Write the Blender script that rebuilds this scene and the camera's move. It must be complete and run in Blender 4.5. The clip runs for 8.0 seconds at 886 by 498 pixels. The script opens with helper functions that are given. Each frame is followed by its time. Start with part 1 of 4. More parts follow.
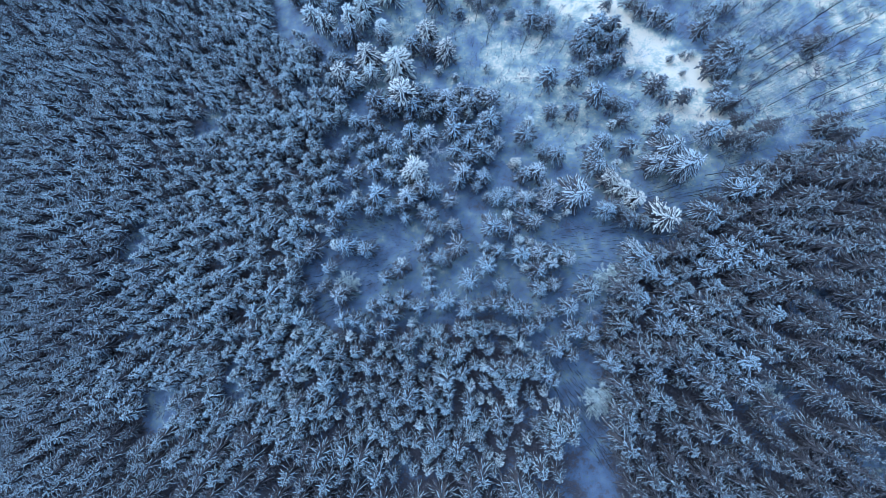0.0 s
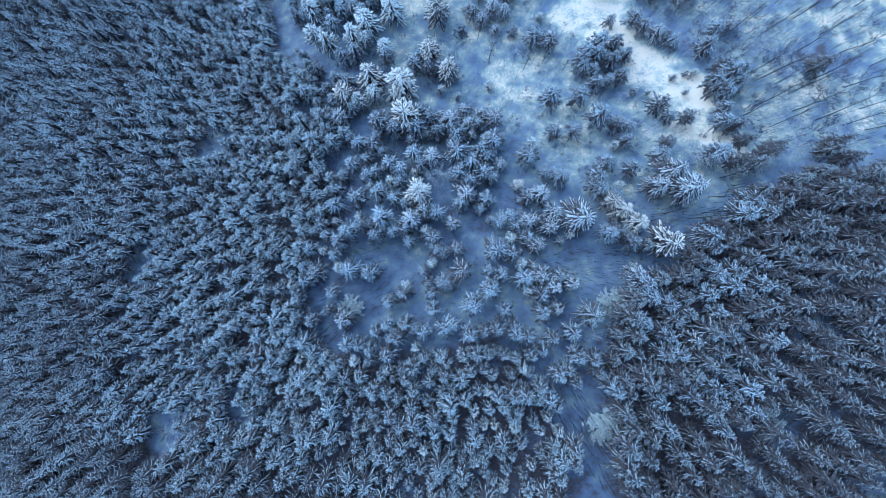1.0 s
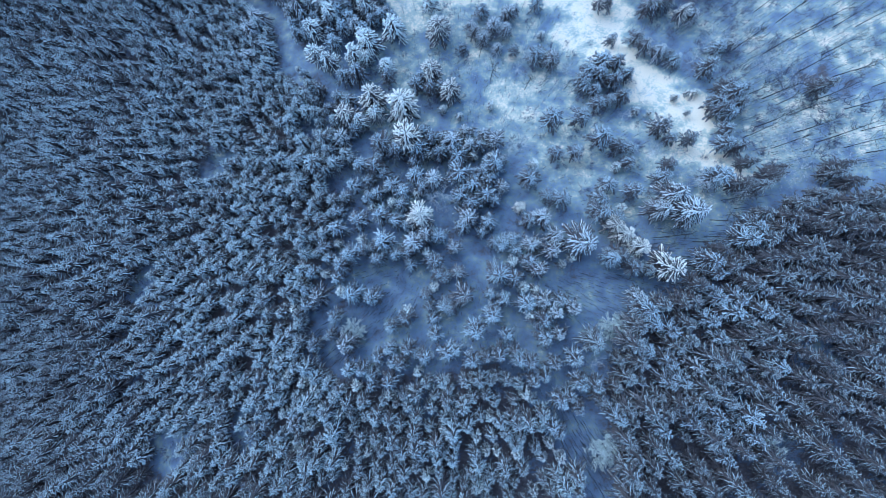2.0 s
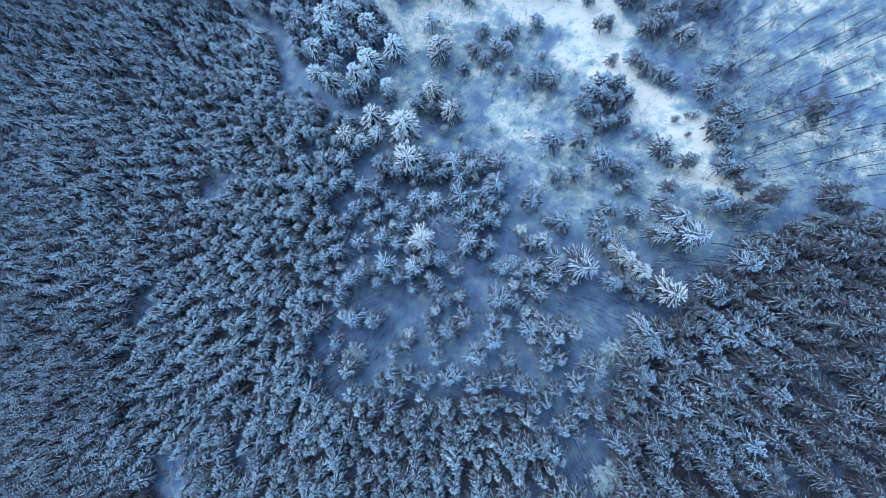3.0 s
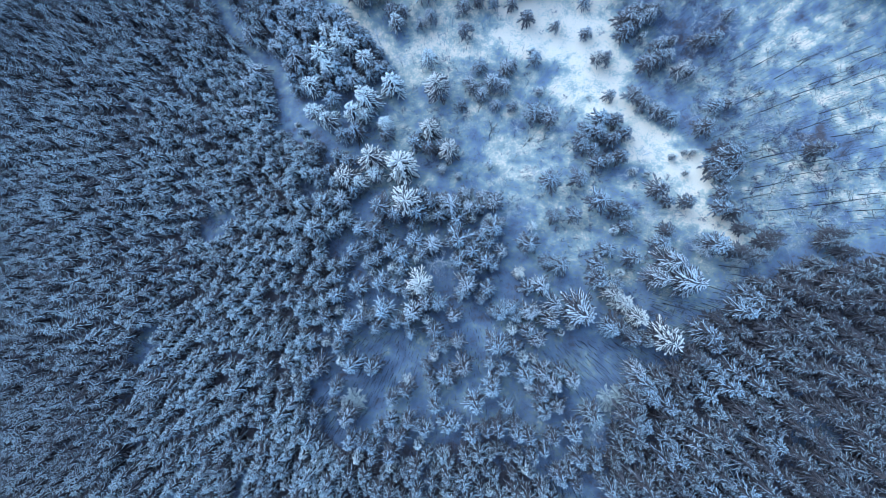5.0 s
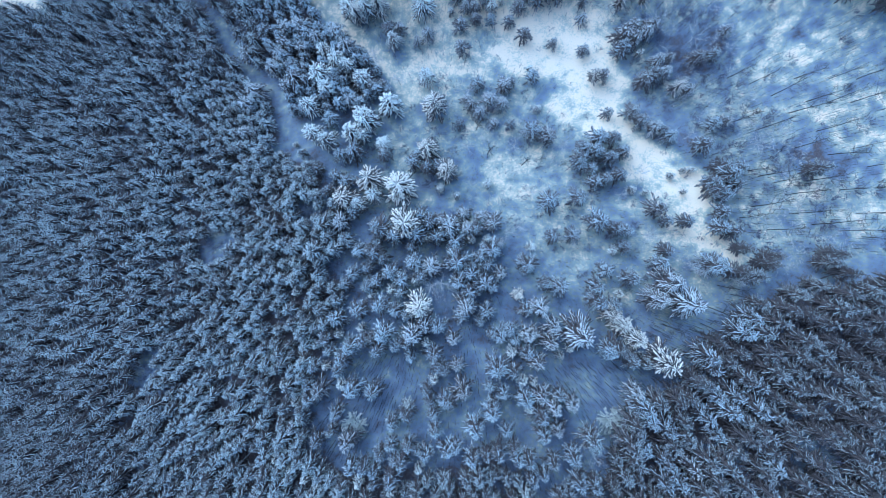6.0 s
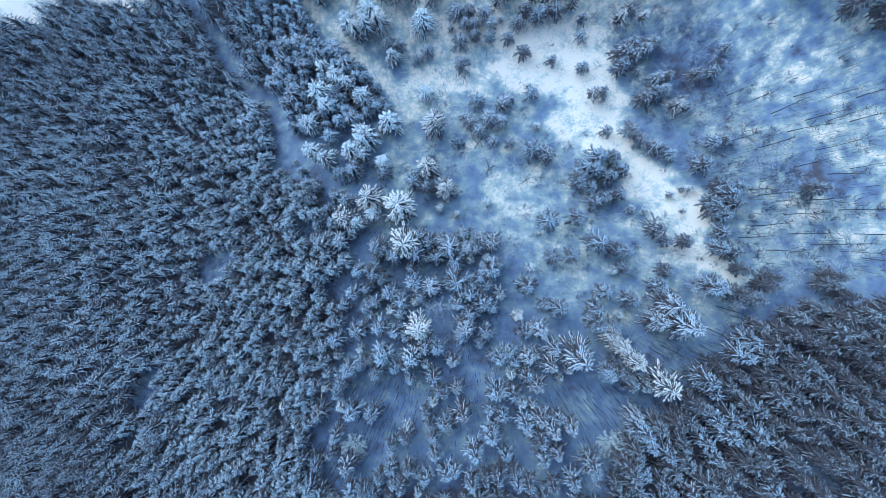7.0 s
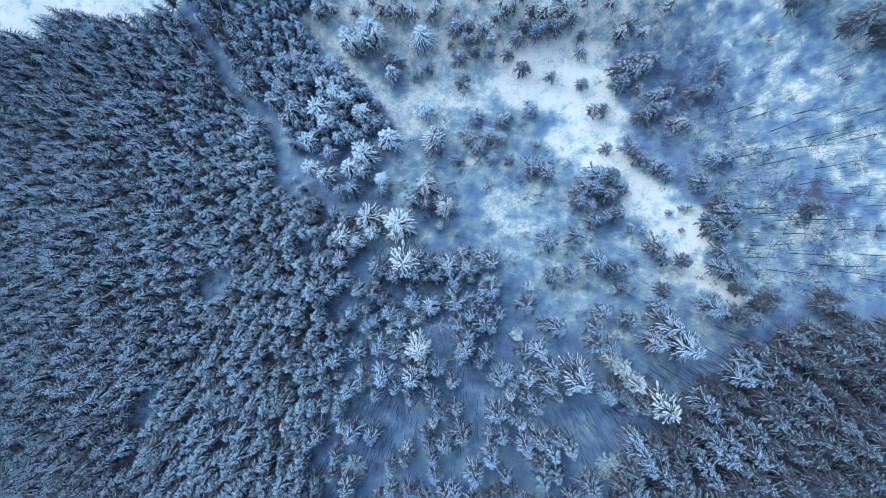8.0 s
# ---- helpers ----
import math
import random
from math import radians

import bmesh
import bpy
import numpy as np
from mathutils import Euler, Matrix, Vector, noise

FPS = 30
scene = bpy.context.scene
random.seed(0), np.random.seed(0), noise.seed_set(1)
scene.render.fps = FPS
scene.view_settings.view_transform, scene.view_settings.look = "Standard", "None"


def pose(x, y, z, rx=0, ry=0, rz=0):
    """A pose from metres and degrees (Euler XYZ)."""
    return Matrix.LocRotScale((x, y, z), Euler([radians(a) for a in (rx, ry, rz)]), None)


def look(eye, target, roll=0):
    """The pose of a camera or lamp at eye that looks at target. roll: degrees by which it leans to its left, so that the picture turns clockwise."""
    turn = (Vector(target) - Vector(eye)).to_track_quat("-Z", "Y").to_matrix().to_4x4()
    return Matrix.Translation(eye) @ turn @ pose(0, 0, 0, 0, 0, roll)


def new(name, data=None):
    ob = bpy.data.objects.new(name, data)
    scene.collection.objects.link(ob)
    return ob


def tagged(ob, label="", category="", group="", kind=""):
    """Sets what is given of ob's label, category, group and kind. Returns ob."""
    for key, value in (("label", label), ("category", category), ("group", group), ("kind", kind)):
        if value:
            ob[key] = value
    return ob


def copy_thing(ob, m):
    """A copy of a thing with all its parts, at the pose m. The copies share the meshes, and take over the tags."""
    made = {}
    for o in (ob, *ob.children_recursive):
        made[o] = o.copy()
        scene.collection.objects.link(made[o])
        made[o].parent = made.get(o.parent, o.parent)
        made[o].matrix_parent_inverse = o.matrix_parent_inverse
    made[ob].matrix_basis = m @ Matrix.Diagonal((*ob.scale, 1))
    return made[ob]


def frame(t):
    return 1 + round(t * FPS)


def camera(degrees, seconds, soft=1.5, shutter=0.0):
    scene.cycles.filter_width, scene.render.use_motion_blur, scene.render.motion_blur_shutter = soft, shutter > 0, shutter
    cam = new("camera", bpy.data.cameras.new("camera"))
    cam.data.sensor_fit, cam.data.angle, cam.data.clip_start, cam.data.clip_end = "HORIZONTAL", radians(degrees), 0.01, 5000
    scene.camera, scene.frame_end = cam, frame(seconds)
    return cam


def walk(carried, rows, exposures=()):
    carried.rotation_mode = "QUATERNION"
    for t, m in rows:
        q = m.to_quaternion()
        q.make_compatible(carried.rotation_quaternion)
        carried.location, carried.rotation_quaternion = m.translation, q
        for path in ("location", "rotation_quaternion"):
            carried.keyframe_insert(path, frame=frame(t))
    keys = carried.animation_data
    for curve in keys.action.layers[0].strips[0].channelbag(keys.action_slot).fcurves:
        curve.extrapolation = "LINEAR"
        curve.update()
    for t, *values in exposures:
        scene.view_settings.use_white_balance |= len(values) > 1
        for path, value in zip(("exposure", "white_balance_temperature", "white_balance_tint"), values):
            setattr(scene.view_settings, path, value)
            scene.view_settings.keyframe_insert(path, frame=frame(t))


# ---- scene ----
cam = camera(70.0, 8.0, soft=0.7)
# seconds, eye in metres, turn in degrees: a level flight with the lens pointing down
ROWS = [
    (0.0, -0.00, 0.00, 140.00, -0.707, 1.112, -0.007),
    (0.5, -0.30, 2.66, 140.03, -0.870, 1.137, -0.077),
    (1.0, -0.57, 5.31, 140.08, -1.029, 1.143, -0.136),
    (1.5, -0.80, 7.96, 140.13, -1.168, 1.130, -0.183),
    (3.0, -1.03, 15.65, 140.35, -1.422, 1.228, -0.180),
    (3.5, -0.92, 18.15, 140.45, -1.513, 1.254, -0.182),
    (4.0, -0.77, 20.64, 140.55, -1.607, 1.267, -0.212),
    (4.5, -0.60, 23.12, 140.64, -1.701, 1.276, -0.275),
    (6.0, -0.06, 30.52, 140.73, -1.891, 1.279, -0.983),
    (6.5, 0.05, 32.93, 140.70, -1.959, 1.282, -1.034),
    (7.0, 0.16, 35.30, 140.67, -2.037, 1.287, -1.047),
    (7.5, 0.25, 37.66, 140.65, -2.121, 1.290, -1.064),
    (8.0, 0.35, 40.00, 140.64, -2.219, 1.294, -1.088),
]
EXPOSE, KELVIN, TINT = 0.69, 4500, -3
walk(cam, [(t, pose(x, y, z, rx, ry, rz)) for t, x, y, z, rx, ry, rz in ROWS],
     [(0.0, EXPOSE, KELVIN, TINT), (4.0, EXPOSE + 0.02, KELVIN + 40, TINT), (8.0, EXPOSE + 0.04, KELVIN + 90, TINT)])

# ---- daylight: a dull winter sky with the sun low behind cloud ----
world = bpy.data.worlds.new("winter_sky")
scene.world = world
world.use_nodes = True
wn = world.node_tree
sky = wn.nodes.new("ShaderNodeTexSky")
sky.sky_type, sky.sun_disc = "NISHITA", False
sky.sun_elevation, sky.sun_rotation = radians(35), radians(-40)
wn.links.new(sky.outputs[0], wn.nodes["Background"].inputs[0])
wn.nodes["Background"].inputs[1].default_value = 0.15
sun = new("sun", bpy.data.lights.new("sun", "SUN"))
sun.data.energy, sun.data.angle, sun.data.color = 0.8, radians(100), (1.0, 0.95, 0.88)
sun.matrix_world = look((0, 0, 300), (30, -36, 240))


# ---- materials ----
def material(name, rough=0.8):
    m = bpy.data.materials.new(name)
    m.use_nodes = True
    n = m.node_tree.nodes
    b = n["Principled BSDF"]
    b.inputs["Roughness"].default_value = rough
    b.inputs["Specular IOR Level"].default_value = 0.2
    return m, n, m.node_tree.links, b


def noise_node(n, l, scale, detail=4.0, coord="Object", rough=0.55):
    c = n.new("ShaderNodeTexCoord")
    t = n.new("ShaderNodeTexNoise")
    t.inputs["Scale"].default_value, t.inputs["Detail"].default_value = scale, detail
    t.inputs["Roughness"].default_value = rough
    l.new(c.outputs[coord], t.inputs["Vector"])
    return t


def ramp(n, l, src, stops):
    r = n.new("ShaderNodeValToRGB")
    e = r.color_ramp.elements
    while len(e) < len(stops):
        e.new(0.5)
    for k, (p, c) in enumerate(stops):
        e[k].position, e[k].color = p, (*c, 1) if len(c) == 3 else c
    l.new(src, r.inputs[0])
    return r


def maths(n, l, op, a, b, clamp=False):
    m = n.new("ShaderNodeMath")
    m.operation, m.use_clamp = op, clamp
    for k, v in enumerate((a, b)):
        if isinstance(v, (int, float)):
            m.inputs[k].default_value = v
        else:
            l.new(v, m.inputs[k])
    return m.outputs[0]


def mix(n, l, fac, a, b):
    m = n.new("ShaderNodeMix")
    m.data_type = "RGBA"
    for k, v in ((0, fac), (6, a), (7, b)):
        if isinstance(v, tuple):
            m.inputs[k].default_value = (*v, 1)
        elif isinstance(v, (int, float)):
            m.inputs[k].default_value = v
        else:
            l.new(v, m.inputs[k])
    return m.outputs[2]


def ground_material():
    m, n, l, b = material("snow_over_undergrowth", 0.7)
    at = n.new("ShaderNodeAttribute")
    at.attribute_name = "cover"
    big = noise_node(n, l, 0.09, 5)
    fine = noise_node(n, l, 1.4, 8, rough=0.78)
    tiny = noise_node(n, l, 6.0, 4)
    grit = noise_node(n, l, 2.4, 5, rough=0.75)
    mid = noise_node(n, l, 0.3, 5, rough=0.6)
    n_ = maths(n, l, "ADD", maths(n, l, "ADD", maths(n, l, "MULTIPLY", big.outputs[0], 0.45), maths(n, l, "MULTIPLY", mid.outputs[0], 0.9)),
               maths(n, l, "ADD", maths(n, l, "MULTIPLY", fine.outputs[0], 0.85), maths(n, l, "MULTIPLY", grit.outputs[0], 0.65)))
    cov = maths(n, l, "ADD", at.outputs["Fac"], maths(n, l, "MULTIPLY", maths(n, l, "SUBTRACT", n_, 1.425), 2.3))
    speck = maths(n, l, "ADD", maths(n, l, "MULTIPLY", fine.outputs[0], 0.5), maths(n, l, "MULTIPLY", grit.outputs[0], 0.5))
    # litter tinted blue, painting in ground shaded from all but the sky
    litter = ramp(n, l, speck, [(0.36, (0.095, 0.112, 0.17)), (0.5, (0.19, 0.232, 0.34)), (0.64, (0.31, 0.375, 0.5))])
    snow = ramp(n, l, tiny.outputs[0], [(0.3, (0.84, 0.72, 0.58)), (0.7, (0.94, 0.8, 0.64))])
    grass = ramp(n, l, speck, [(0.36, (0.17, 0.19, 0.19)), (0.5, (0.37, 0.42, 0.39)), (0.64, (0.66, 0.68, 0.57))])
    thin = mix(n, l, maths(n, l, "MULTIPLY", cov, 2.0, True), snow.outputs[0], grass.outputs[0])
    bare = maths(n, l, "SUBTRACT", maths(n, l, "MULTIPLY", cov, 2.0), 1.0, True)
    # darkest ground; under the closed stands it also carries the canopy's shade
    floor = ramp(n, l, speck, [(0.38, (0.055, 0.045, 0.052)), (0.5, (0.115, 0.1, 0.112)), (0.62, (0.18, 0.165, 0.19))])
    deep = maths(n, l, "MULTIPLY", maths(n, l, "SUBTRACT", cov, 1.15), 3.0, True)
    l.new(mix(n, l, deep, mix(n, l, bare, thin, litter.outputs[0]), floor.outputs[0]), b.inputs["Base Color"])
    bump = n.new("ShaderNodeBump")
    bump.inputs["Strength"].default_value, bump.inputs["Distance"].default_value = 0.5, 0.3
    l.new(fine.outputs[0], bump.inputs["Height"])
    l.new(bump.outputs[0], b.inputs["Normal"])
    return m


def crown_material(name, load, tone, patchy=0.9, tint=(0.96, 1.0, 1.04)):
    """Dark needles with snow lying along the middle of each bough; load: how much of it; tone: how white, as thin snow lets the needles show."""
    m, n, l, b = material(name, 0.75)
    at = n.new("ShaderNodeAttribute")
    at.attribute_name = "load"
    no = noise_node(n, l, 4.5, 4, rough=0.65)
    info = n.new("ShaderNodeObjectInfo")
    own = maths(n, l, "MULTIPLY", maths(n, l, "SUBTRACT", info.outputs["Random"], 0.5), 0.25)
    s = maths(n, l, "ADD", maths(n, l, "ADD", at.outputs["Fac"], own),
              maths(n, l, "MULTIPLY", maths(n, l, "SUBTRACT", no.outputs[0], 0.5), patchy))
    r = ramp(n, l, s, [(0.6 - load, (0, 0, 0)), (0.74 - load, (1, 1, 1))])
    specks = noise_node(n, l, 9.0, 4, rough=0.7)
    # needles paler than they are, lifting the darks in place of haze
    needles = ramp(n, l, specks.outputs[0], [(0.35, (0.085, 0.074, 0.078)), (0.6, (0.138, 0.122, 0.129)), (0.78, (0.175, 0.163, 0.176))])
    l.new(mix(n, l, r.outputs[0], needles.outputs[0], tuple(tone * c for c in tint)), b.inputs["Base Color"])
    return m


def bark_material(name, dark, light, scale=3.0):
    m, n, l, b = material(name, 0.85)
    no = noise_node(n, l, scale, 5, rough=0.7)
    r = ramp(n, l, no.outputs[0], [(0.35, dark), (0.65, light)])
    l.new(r.outputs[0], b.inputs["Base Color"])
    return m


GROUND = ground_material()
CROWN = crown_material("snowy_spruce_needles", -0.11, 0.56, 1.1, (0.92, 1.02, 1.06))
# lighter copy of CROWN for nearer trees: view angle and vignetting put into colour
CROWN_MID = crown_material("lighter_snowy_spruce_needles", -0.1, 0.58, 1.1, (0.92, 1.02, 1.06))
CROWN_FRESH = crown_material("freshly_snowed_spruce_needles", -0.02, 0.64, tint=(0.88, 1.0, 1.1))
CROWN_LADEN = crown_material("snow_laden_spruce_needles", 0.14, 0.88, tint=(0.98, 1.0, 0.97))
CROWN_WHITE = crown_material("spruce_needles_thick_with_snow", 0.12, 0.84, tint=(1.0, 0.94, 0.85))
CROWN_PALE = crown_material("whitened_spruce_needles", 0.0, 0.68)
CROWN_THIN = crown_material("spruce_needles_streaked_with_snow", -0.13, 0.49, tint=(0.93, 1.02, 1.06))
CROWN_DARK = crown_material("dark_pine_needles_dusted_with_snow", -0.2, 0.7, 1.4)
BARK = bark_material("spruce_bark", (0.03, 0.022, 0.018), (0.07, 0.055, 0.045))
GREY_BARK = bark_material("bare_tree_bark", (0.03, 0.028, 0.03), (0.10, 0.09, 0.09))
TWIGS = bark_material("grey_twigs", (0.045, 0.044, 0.065), (0.22, 0.22, 0.31), 3.0)
RIME = bark_material("rime_on_twigs", (0.5, 0.52, 0.5), (0.82, 0.84, 0.8), 1.5)
FROST_BARK = bark_material("frosted_twigs", (0.2, 0.2, 0.22), (0.75, 0.76, 0.78), 1.5)


# ---- the lie of the land ----
HILL = (-1.5, 2.18, -35.44, 0.08, -3.45, -2.21, 2.62, 2.42, 3.18, 8.36)


def land(x, y):
    """Height of the ground: a hillside that falls to a valley."""
    x, y = np.asarray(x, float), np.asarray(y, float)
    a, b = x / 60, (y - 25) / 60
    u, v = np.clip(a, -2.0, 1.6), np.clip(b, -0.9, 1.2)
    terms = (1, u, v, u * u, u * v, v * v, u ** 3, u * u * v, u * v * v, v ** 3)
    z = sum(c * q for c, q in zip(HILL, terms)) + 6 * np.clip(a - u, -1.5, 1.5) - 20 * np.clip(b - v, -1, 0)
    w = np.clip((-32 - x) / 30, 0, 1)
    z = z - 4 * w * w * (3 - 2 * w)
    return z + 0.35 * np.sin(x * 0.21 + 1.3 * np.sin(y * 0.17)) * np.sin(y * 0.26 + 0.8)


def inside(poly, x, y):
    x, y = np.asarray(x, float), np.asarray(y, float)
    hit = np.zeros(x.shape, bool)
    for (x0, y0), (x1, y1) in zip(poly, poly[1:] + poly[:1]):
        if y0 != y1:
            hit ^= ((y0 > y) != (y1 > y)) & (x < (x1 - x0) * (y - y0) / (y1 - y0) + x0)
    return hit


def way(points, x, y):
    """Distance to a line of points."""
    x, y = np.asarray(x, float), np.asarray(y, float)
    best = np.full(x.shape, 1e9)
    for (x0, y0), (x1, y1) in zip(points, points[1:]):
        dx, dy = x1 - x0, y1 - y0
        t = np.clip(((x - x0) * dx + (y - y0) * dy) / (dx * dx + dy * dy), 0, 1)
        best = np.minimum(best, np.hypot(x - x0 - t * dx, y - y0 - t * dy))
    return best


MEADOW = [(15, 86), (28, 86), (37, 82), (41, 72), (42, 62), (42, 54), (51, 48), (57, 41), (56, 32), (60, 23), (58, 20), (51, 26), (48, 32), (41, 40), (41, 48), (32, 54), (25, 59), (27, 67), (19, 72), (10, 75), (12, 81)]
MEADOW_WEST = [(-15, 72), (-13, 80), (-2, 82), (10, 78), (10, 68), (-4, 67), (-12, 63)]
HOLLOW = [(9, 45), (20, 48), (20, 40), (16, 34), (8, 36)]
OPEN_SNOW = [[(-16, 84), (-6, 95), (41, 92), (38, 83), (12, 84), (2, 80)],
             [(14, 28), (25, 32), (28, 26), (19, 19)],
             [(75, 78), (83, 80), (96, 55), (93, 44), (85, 49), (79, 66)],
             [(65, 34), (81, 40), (83, 32), (71, 27), (65, 30)]]
THICKETS = [[(74, 51), (83, 51), (91, 40), (83, 39), (75, 43)],
            [(53, 82), (69, 80), (70, 66), (55, 64), (47, 73)]]
FIELD = [(-151, 91), (-190, 150), (-60, 150), (-80, 101), (-96, 99), (-110, 103), (-121, 103), (-123, 97), (-133, 99)]
TRACK = [(-80, 110), (-74, 101), (-66, 89), (-57, 76), (-46, 66), (-43, 53), (-46, 50)]
LANE = [(-40, 97), (-31, 86), (-23, 79), (-15, 70), (-12, 65)]
EAST_SLOPE = [(62, 30), (66, 24), (130, 20), (140, 150), (44, 110), (46, 90), (60, 66), (66, 46)]
VALLEY_FLOOR = [(-20, 30), (12, 30), (36, 8), (60, 20), (48, 36), (38, 46), (30, 54), (20, 66), (-10, 70), (-26, 56)]
FAR_BANK = [(-34, 84), (-10, 84), (20, 86), (60, 92), (70, 130), (-34, 130)]
BANK = [(63, 24), (60, 44), (54, 57), (47, 62), (44, 80), (34, 92), (62, 92), (72, 60), (84, 30), (70, 20)]
GLADES = [[(-22, 2), (-19, 5), (-8, 3), (-8, -2), (-10, -6), (-14, -9), (-18, -11), (-23, -15), (-29, -15), (-30, -10), (-27, -6), (-20, -5)],
          [(16, 1), (22, 3), (31, 3), (37, 1), (47, 0), (45, -2), (35, -2), (32, -5), (31, -11), (26, -7), (20, -6), (17, -1)],
          [(15, -19), (18, -19), (29, -27), (30, -35), (25, -40), (20, -35), (19, -29), (16, -22)],
          [(39, 12), (50, 11), (57, 18), (58, 16), (54, 8), (46, 0), (39, 2), (38, 8)],
          [(0, 16), (10, 16), (8, 10), (5, 5), (4, -5), (2, -5), (-1, 5), (-3, 13)]]
WEST_STAND = [(-51, 74), (-48, 67), (-45, 56), (-41, 47), (-35, 46), (-28, 37), (-25, 28), (-26, 18), (-28, 10), (-30, 2), (-32, -6),
              (-27, -14), (-21, -19), (-12, -18), (-6, -17), (8, -15), (13, -18), (15, -22), (16, -27), (20, -31), (22, -36), (24, -60), (-118, -62), (-152, 90), (-150, 125), (-66, 125), (-56, 99)]
EAST_STAND = [(26, -60), (28, -37), (27, -25), (26, -19), (31, -2), (36, -1), (45, 2), (48, 8), (53, 11), (59, 15), (68, 18), (84, 20), (112, 17), (90, -60)]
UPPER_STAND = [(-40, 60), (-52, 81), (-58, 99), (-60, 140), (-36, 140), (-36, 90), (-24, 78), (-16, 66), (-25, 62)]
FAR_STAND = [(-36, 97), (-10, 97), (10, 96), (30, 97), (60, 92), (60, 150), (-36, 150)]
HOLES = [(-71, -1, 4), (-58, 28, 4), (-27, 22, 3), (-35, 35, 3), (-8, -21, 2.5), (49, -15, 4), (65, -12, 3), (-61, -35, 5), (-44, -29, 3.5), (55, -27, 3), (68, -36, 3)]


def edge(poly, x, y, soft):
    """1 inside an outline, 0 outside, blurred by so many metres."""
    d = way(poly + poly[:1], x, y)
    return np.clip(0.5 + np.where(inside(poly, x, y), d, -d) / (2 * soft), 0, 1)


def cover(x, y):
    """How much of the snow is hidden by brush, litter and twigs, 0 to 1; above 1 the ground is darkest."""
    c = np.full(np.shape(x), 0.95)
    # closed stands go past 1: snowless floor with the trees' shade painted in
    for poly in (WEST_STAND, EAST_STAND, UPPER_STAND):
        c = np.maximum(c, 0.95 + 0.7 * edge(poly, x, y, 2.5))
    for hx, hy, hr in HOLES:
        c = np.minimum(c, 0.92 + 0.7 * np.clip((np.hypot(x - hx, y - hy) - hr) / 2.5, 0, 1))
    c = np.minimum(c, 0.9 + 0.7 * np.clip((way(TRACK, x, y) - 1.2) / 2.5, 0, 1))

    def clear(c, to, share):
        return np.minimum(c, c + (to - c) * share)

    for poly, bare in zip(GLADES, (0.98, 0.95, 1.05, 0.85, 0.98)):
        c = clear(c, bare, edge(poly, x, y, 3))
    c = clear(c, 0.5, edge(EAST_SLOPE, x, y, 8))
    c = clear(c, 0.67, edge(VALLEY_FLOOR, x, y, 8))
    c = clear(c, 0.56, edge(BANK, x, y, 5))
    c = clear(c, 0.28, edge(FAR_BANK, x, y, 6))
    c = clear(c, 0.3, edge(HOLLOW, x, y, 4))
    for poly, bare in zip(OPEN_SNOW, (0.26, 0.55, 0.38, 0.45)):
        c = clear(c, bare, edge(poly, x, y, 5))
    for poly in THICKETS:
        c = np.maximum(c, 1.25 * edge(poly, x, y, 4))
    # uneven patches of low brush, thickest on the bank across the meadow
    patch = np.vectorize(lambda p, q: noise.fractal(Vector((p * 0.3, q * 0.3, 3.7)), 0.7, 2.1, 5) if abs(p) < 180 and abs(q) < 180 else 0.0)(x, y)
    c = c + 0.6 * np.clip(patch + 0.2, -0.5, 1) * edge(EAST_SLOPE, x, y, 6)
    c = c + 0.3 * np.clip(patch, -0.6, 1) * edge(VALLEY_FLOOR, x, y, 6)
    c = clear(c, -0.75, edge(MEADOW, x + 1.6 * np.sin(y * 0.45) + 0.9 * np.sin(y * 1.1 + x * 0.3), y + 1.6 * np.sin(x * 0.4 + 1),
                             1.2 + np.clip((y - 30) / 20, 0, 3)))
    c = clear(c, 0.25, edge(MEADOW_WEST, x, y, 5))
    c = clear(c, -0.55, edge(FIELD, x, y, 3))
    c = clear(c, 0.2, np.clip(1.6 - way(LANE, x, y) / 2.2, 0, 1))
    return np.clip(c, 0, 1.65)


def mesh_object(name, verts, faces, mats, parent=None, smooth=False, **attributes):
    me = bpy.data.meshes.new(name)
    verts, faces = np.asarray(verts, np.float32), np.asarray(faces, np.int32)
    k = faces.shape[1]
    me.vertices.add(len(verts))
    me.vertices.foreach_set("co", verts.ravel())
    me.loops.add(faces.size)
    me.loops.foreach_set("vertex_index", faces.ravel())
    me.polygons.add(len(faces))
    me.polygons.foreach_set("loop_start", np.arange(0, faces.size, k, dtype=np.int32))
    me.polygons.foreach_set("use_smooth", np.full(len(faces), smooth))
    for key, values in attributes.items():
        at = me.attributes.new(key, "FLOAT", "POINT")
        at.data.foreach_set("value", np.asarray(values, np.float32))
    me.update()
    for m in mats:
        me.materials.append(m)
    ob = new(name, me)
    ob.parent = parent
    return ob


def build_ground():
    far = np.geomspace(6, 2200, 16)
    xs = np.concatenate([-175 - far[::-1], np.arange(-175, 125.1, 1.5), 125 + far])
    ys = np.concatenate([-75 - far[::-1], np.arange(-75, 150.1, 1.5), 150 + far])
    x, y = np.meshgrid(xs, ys)
    z = land(x, y)
    nx, ny = len(xs), len(ys)
    i = np.arange(nx * ny).reshape(ny, nx)
    faces = np.stack([i[:-1, :-1], i[:-1, 1:], i[1:, 1:], i[1:, :-1]], -1).reshape(-1, 4)
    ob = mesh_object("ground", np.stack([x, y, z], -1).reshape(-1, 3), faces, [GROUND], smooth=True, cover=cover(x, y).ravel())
    tagged(ob, "hillside ground under snow with brushy undergrowth", "ground", kind="structure")


build_ground()


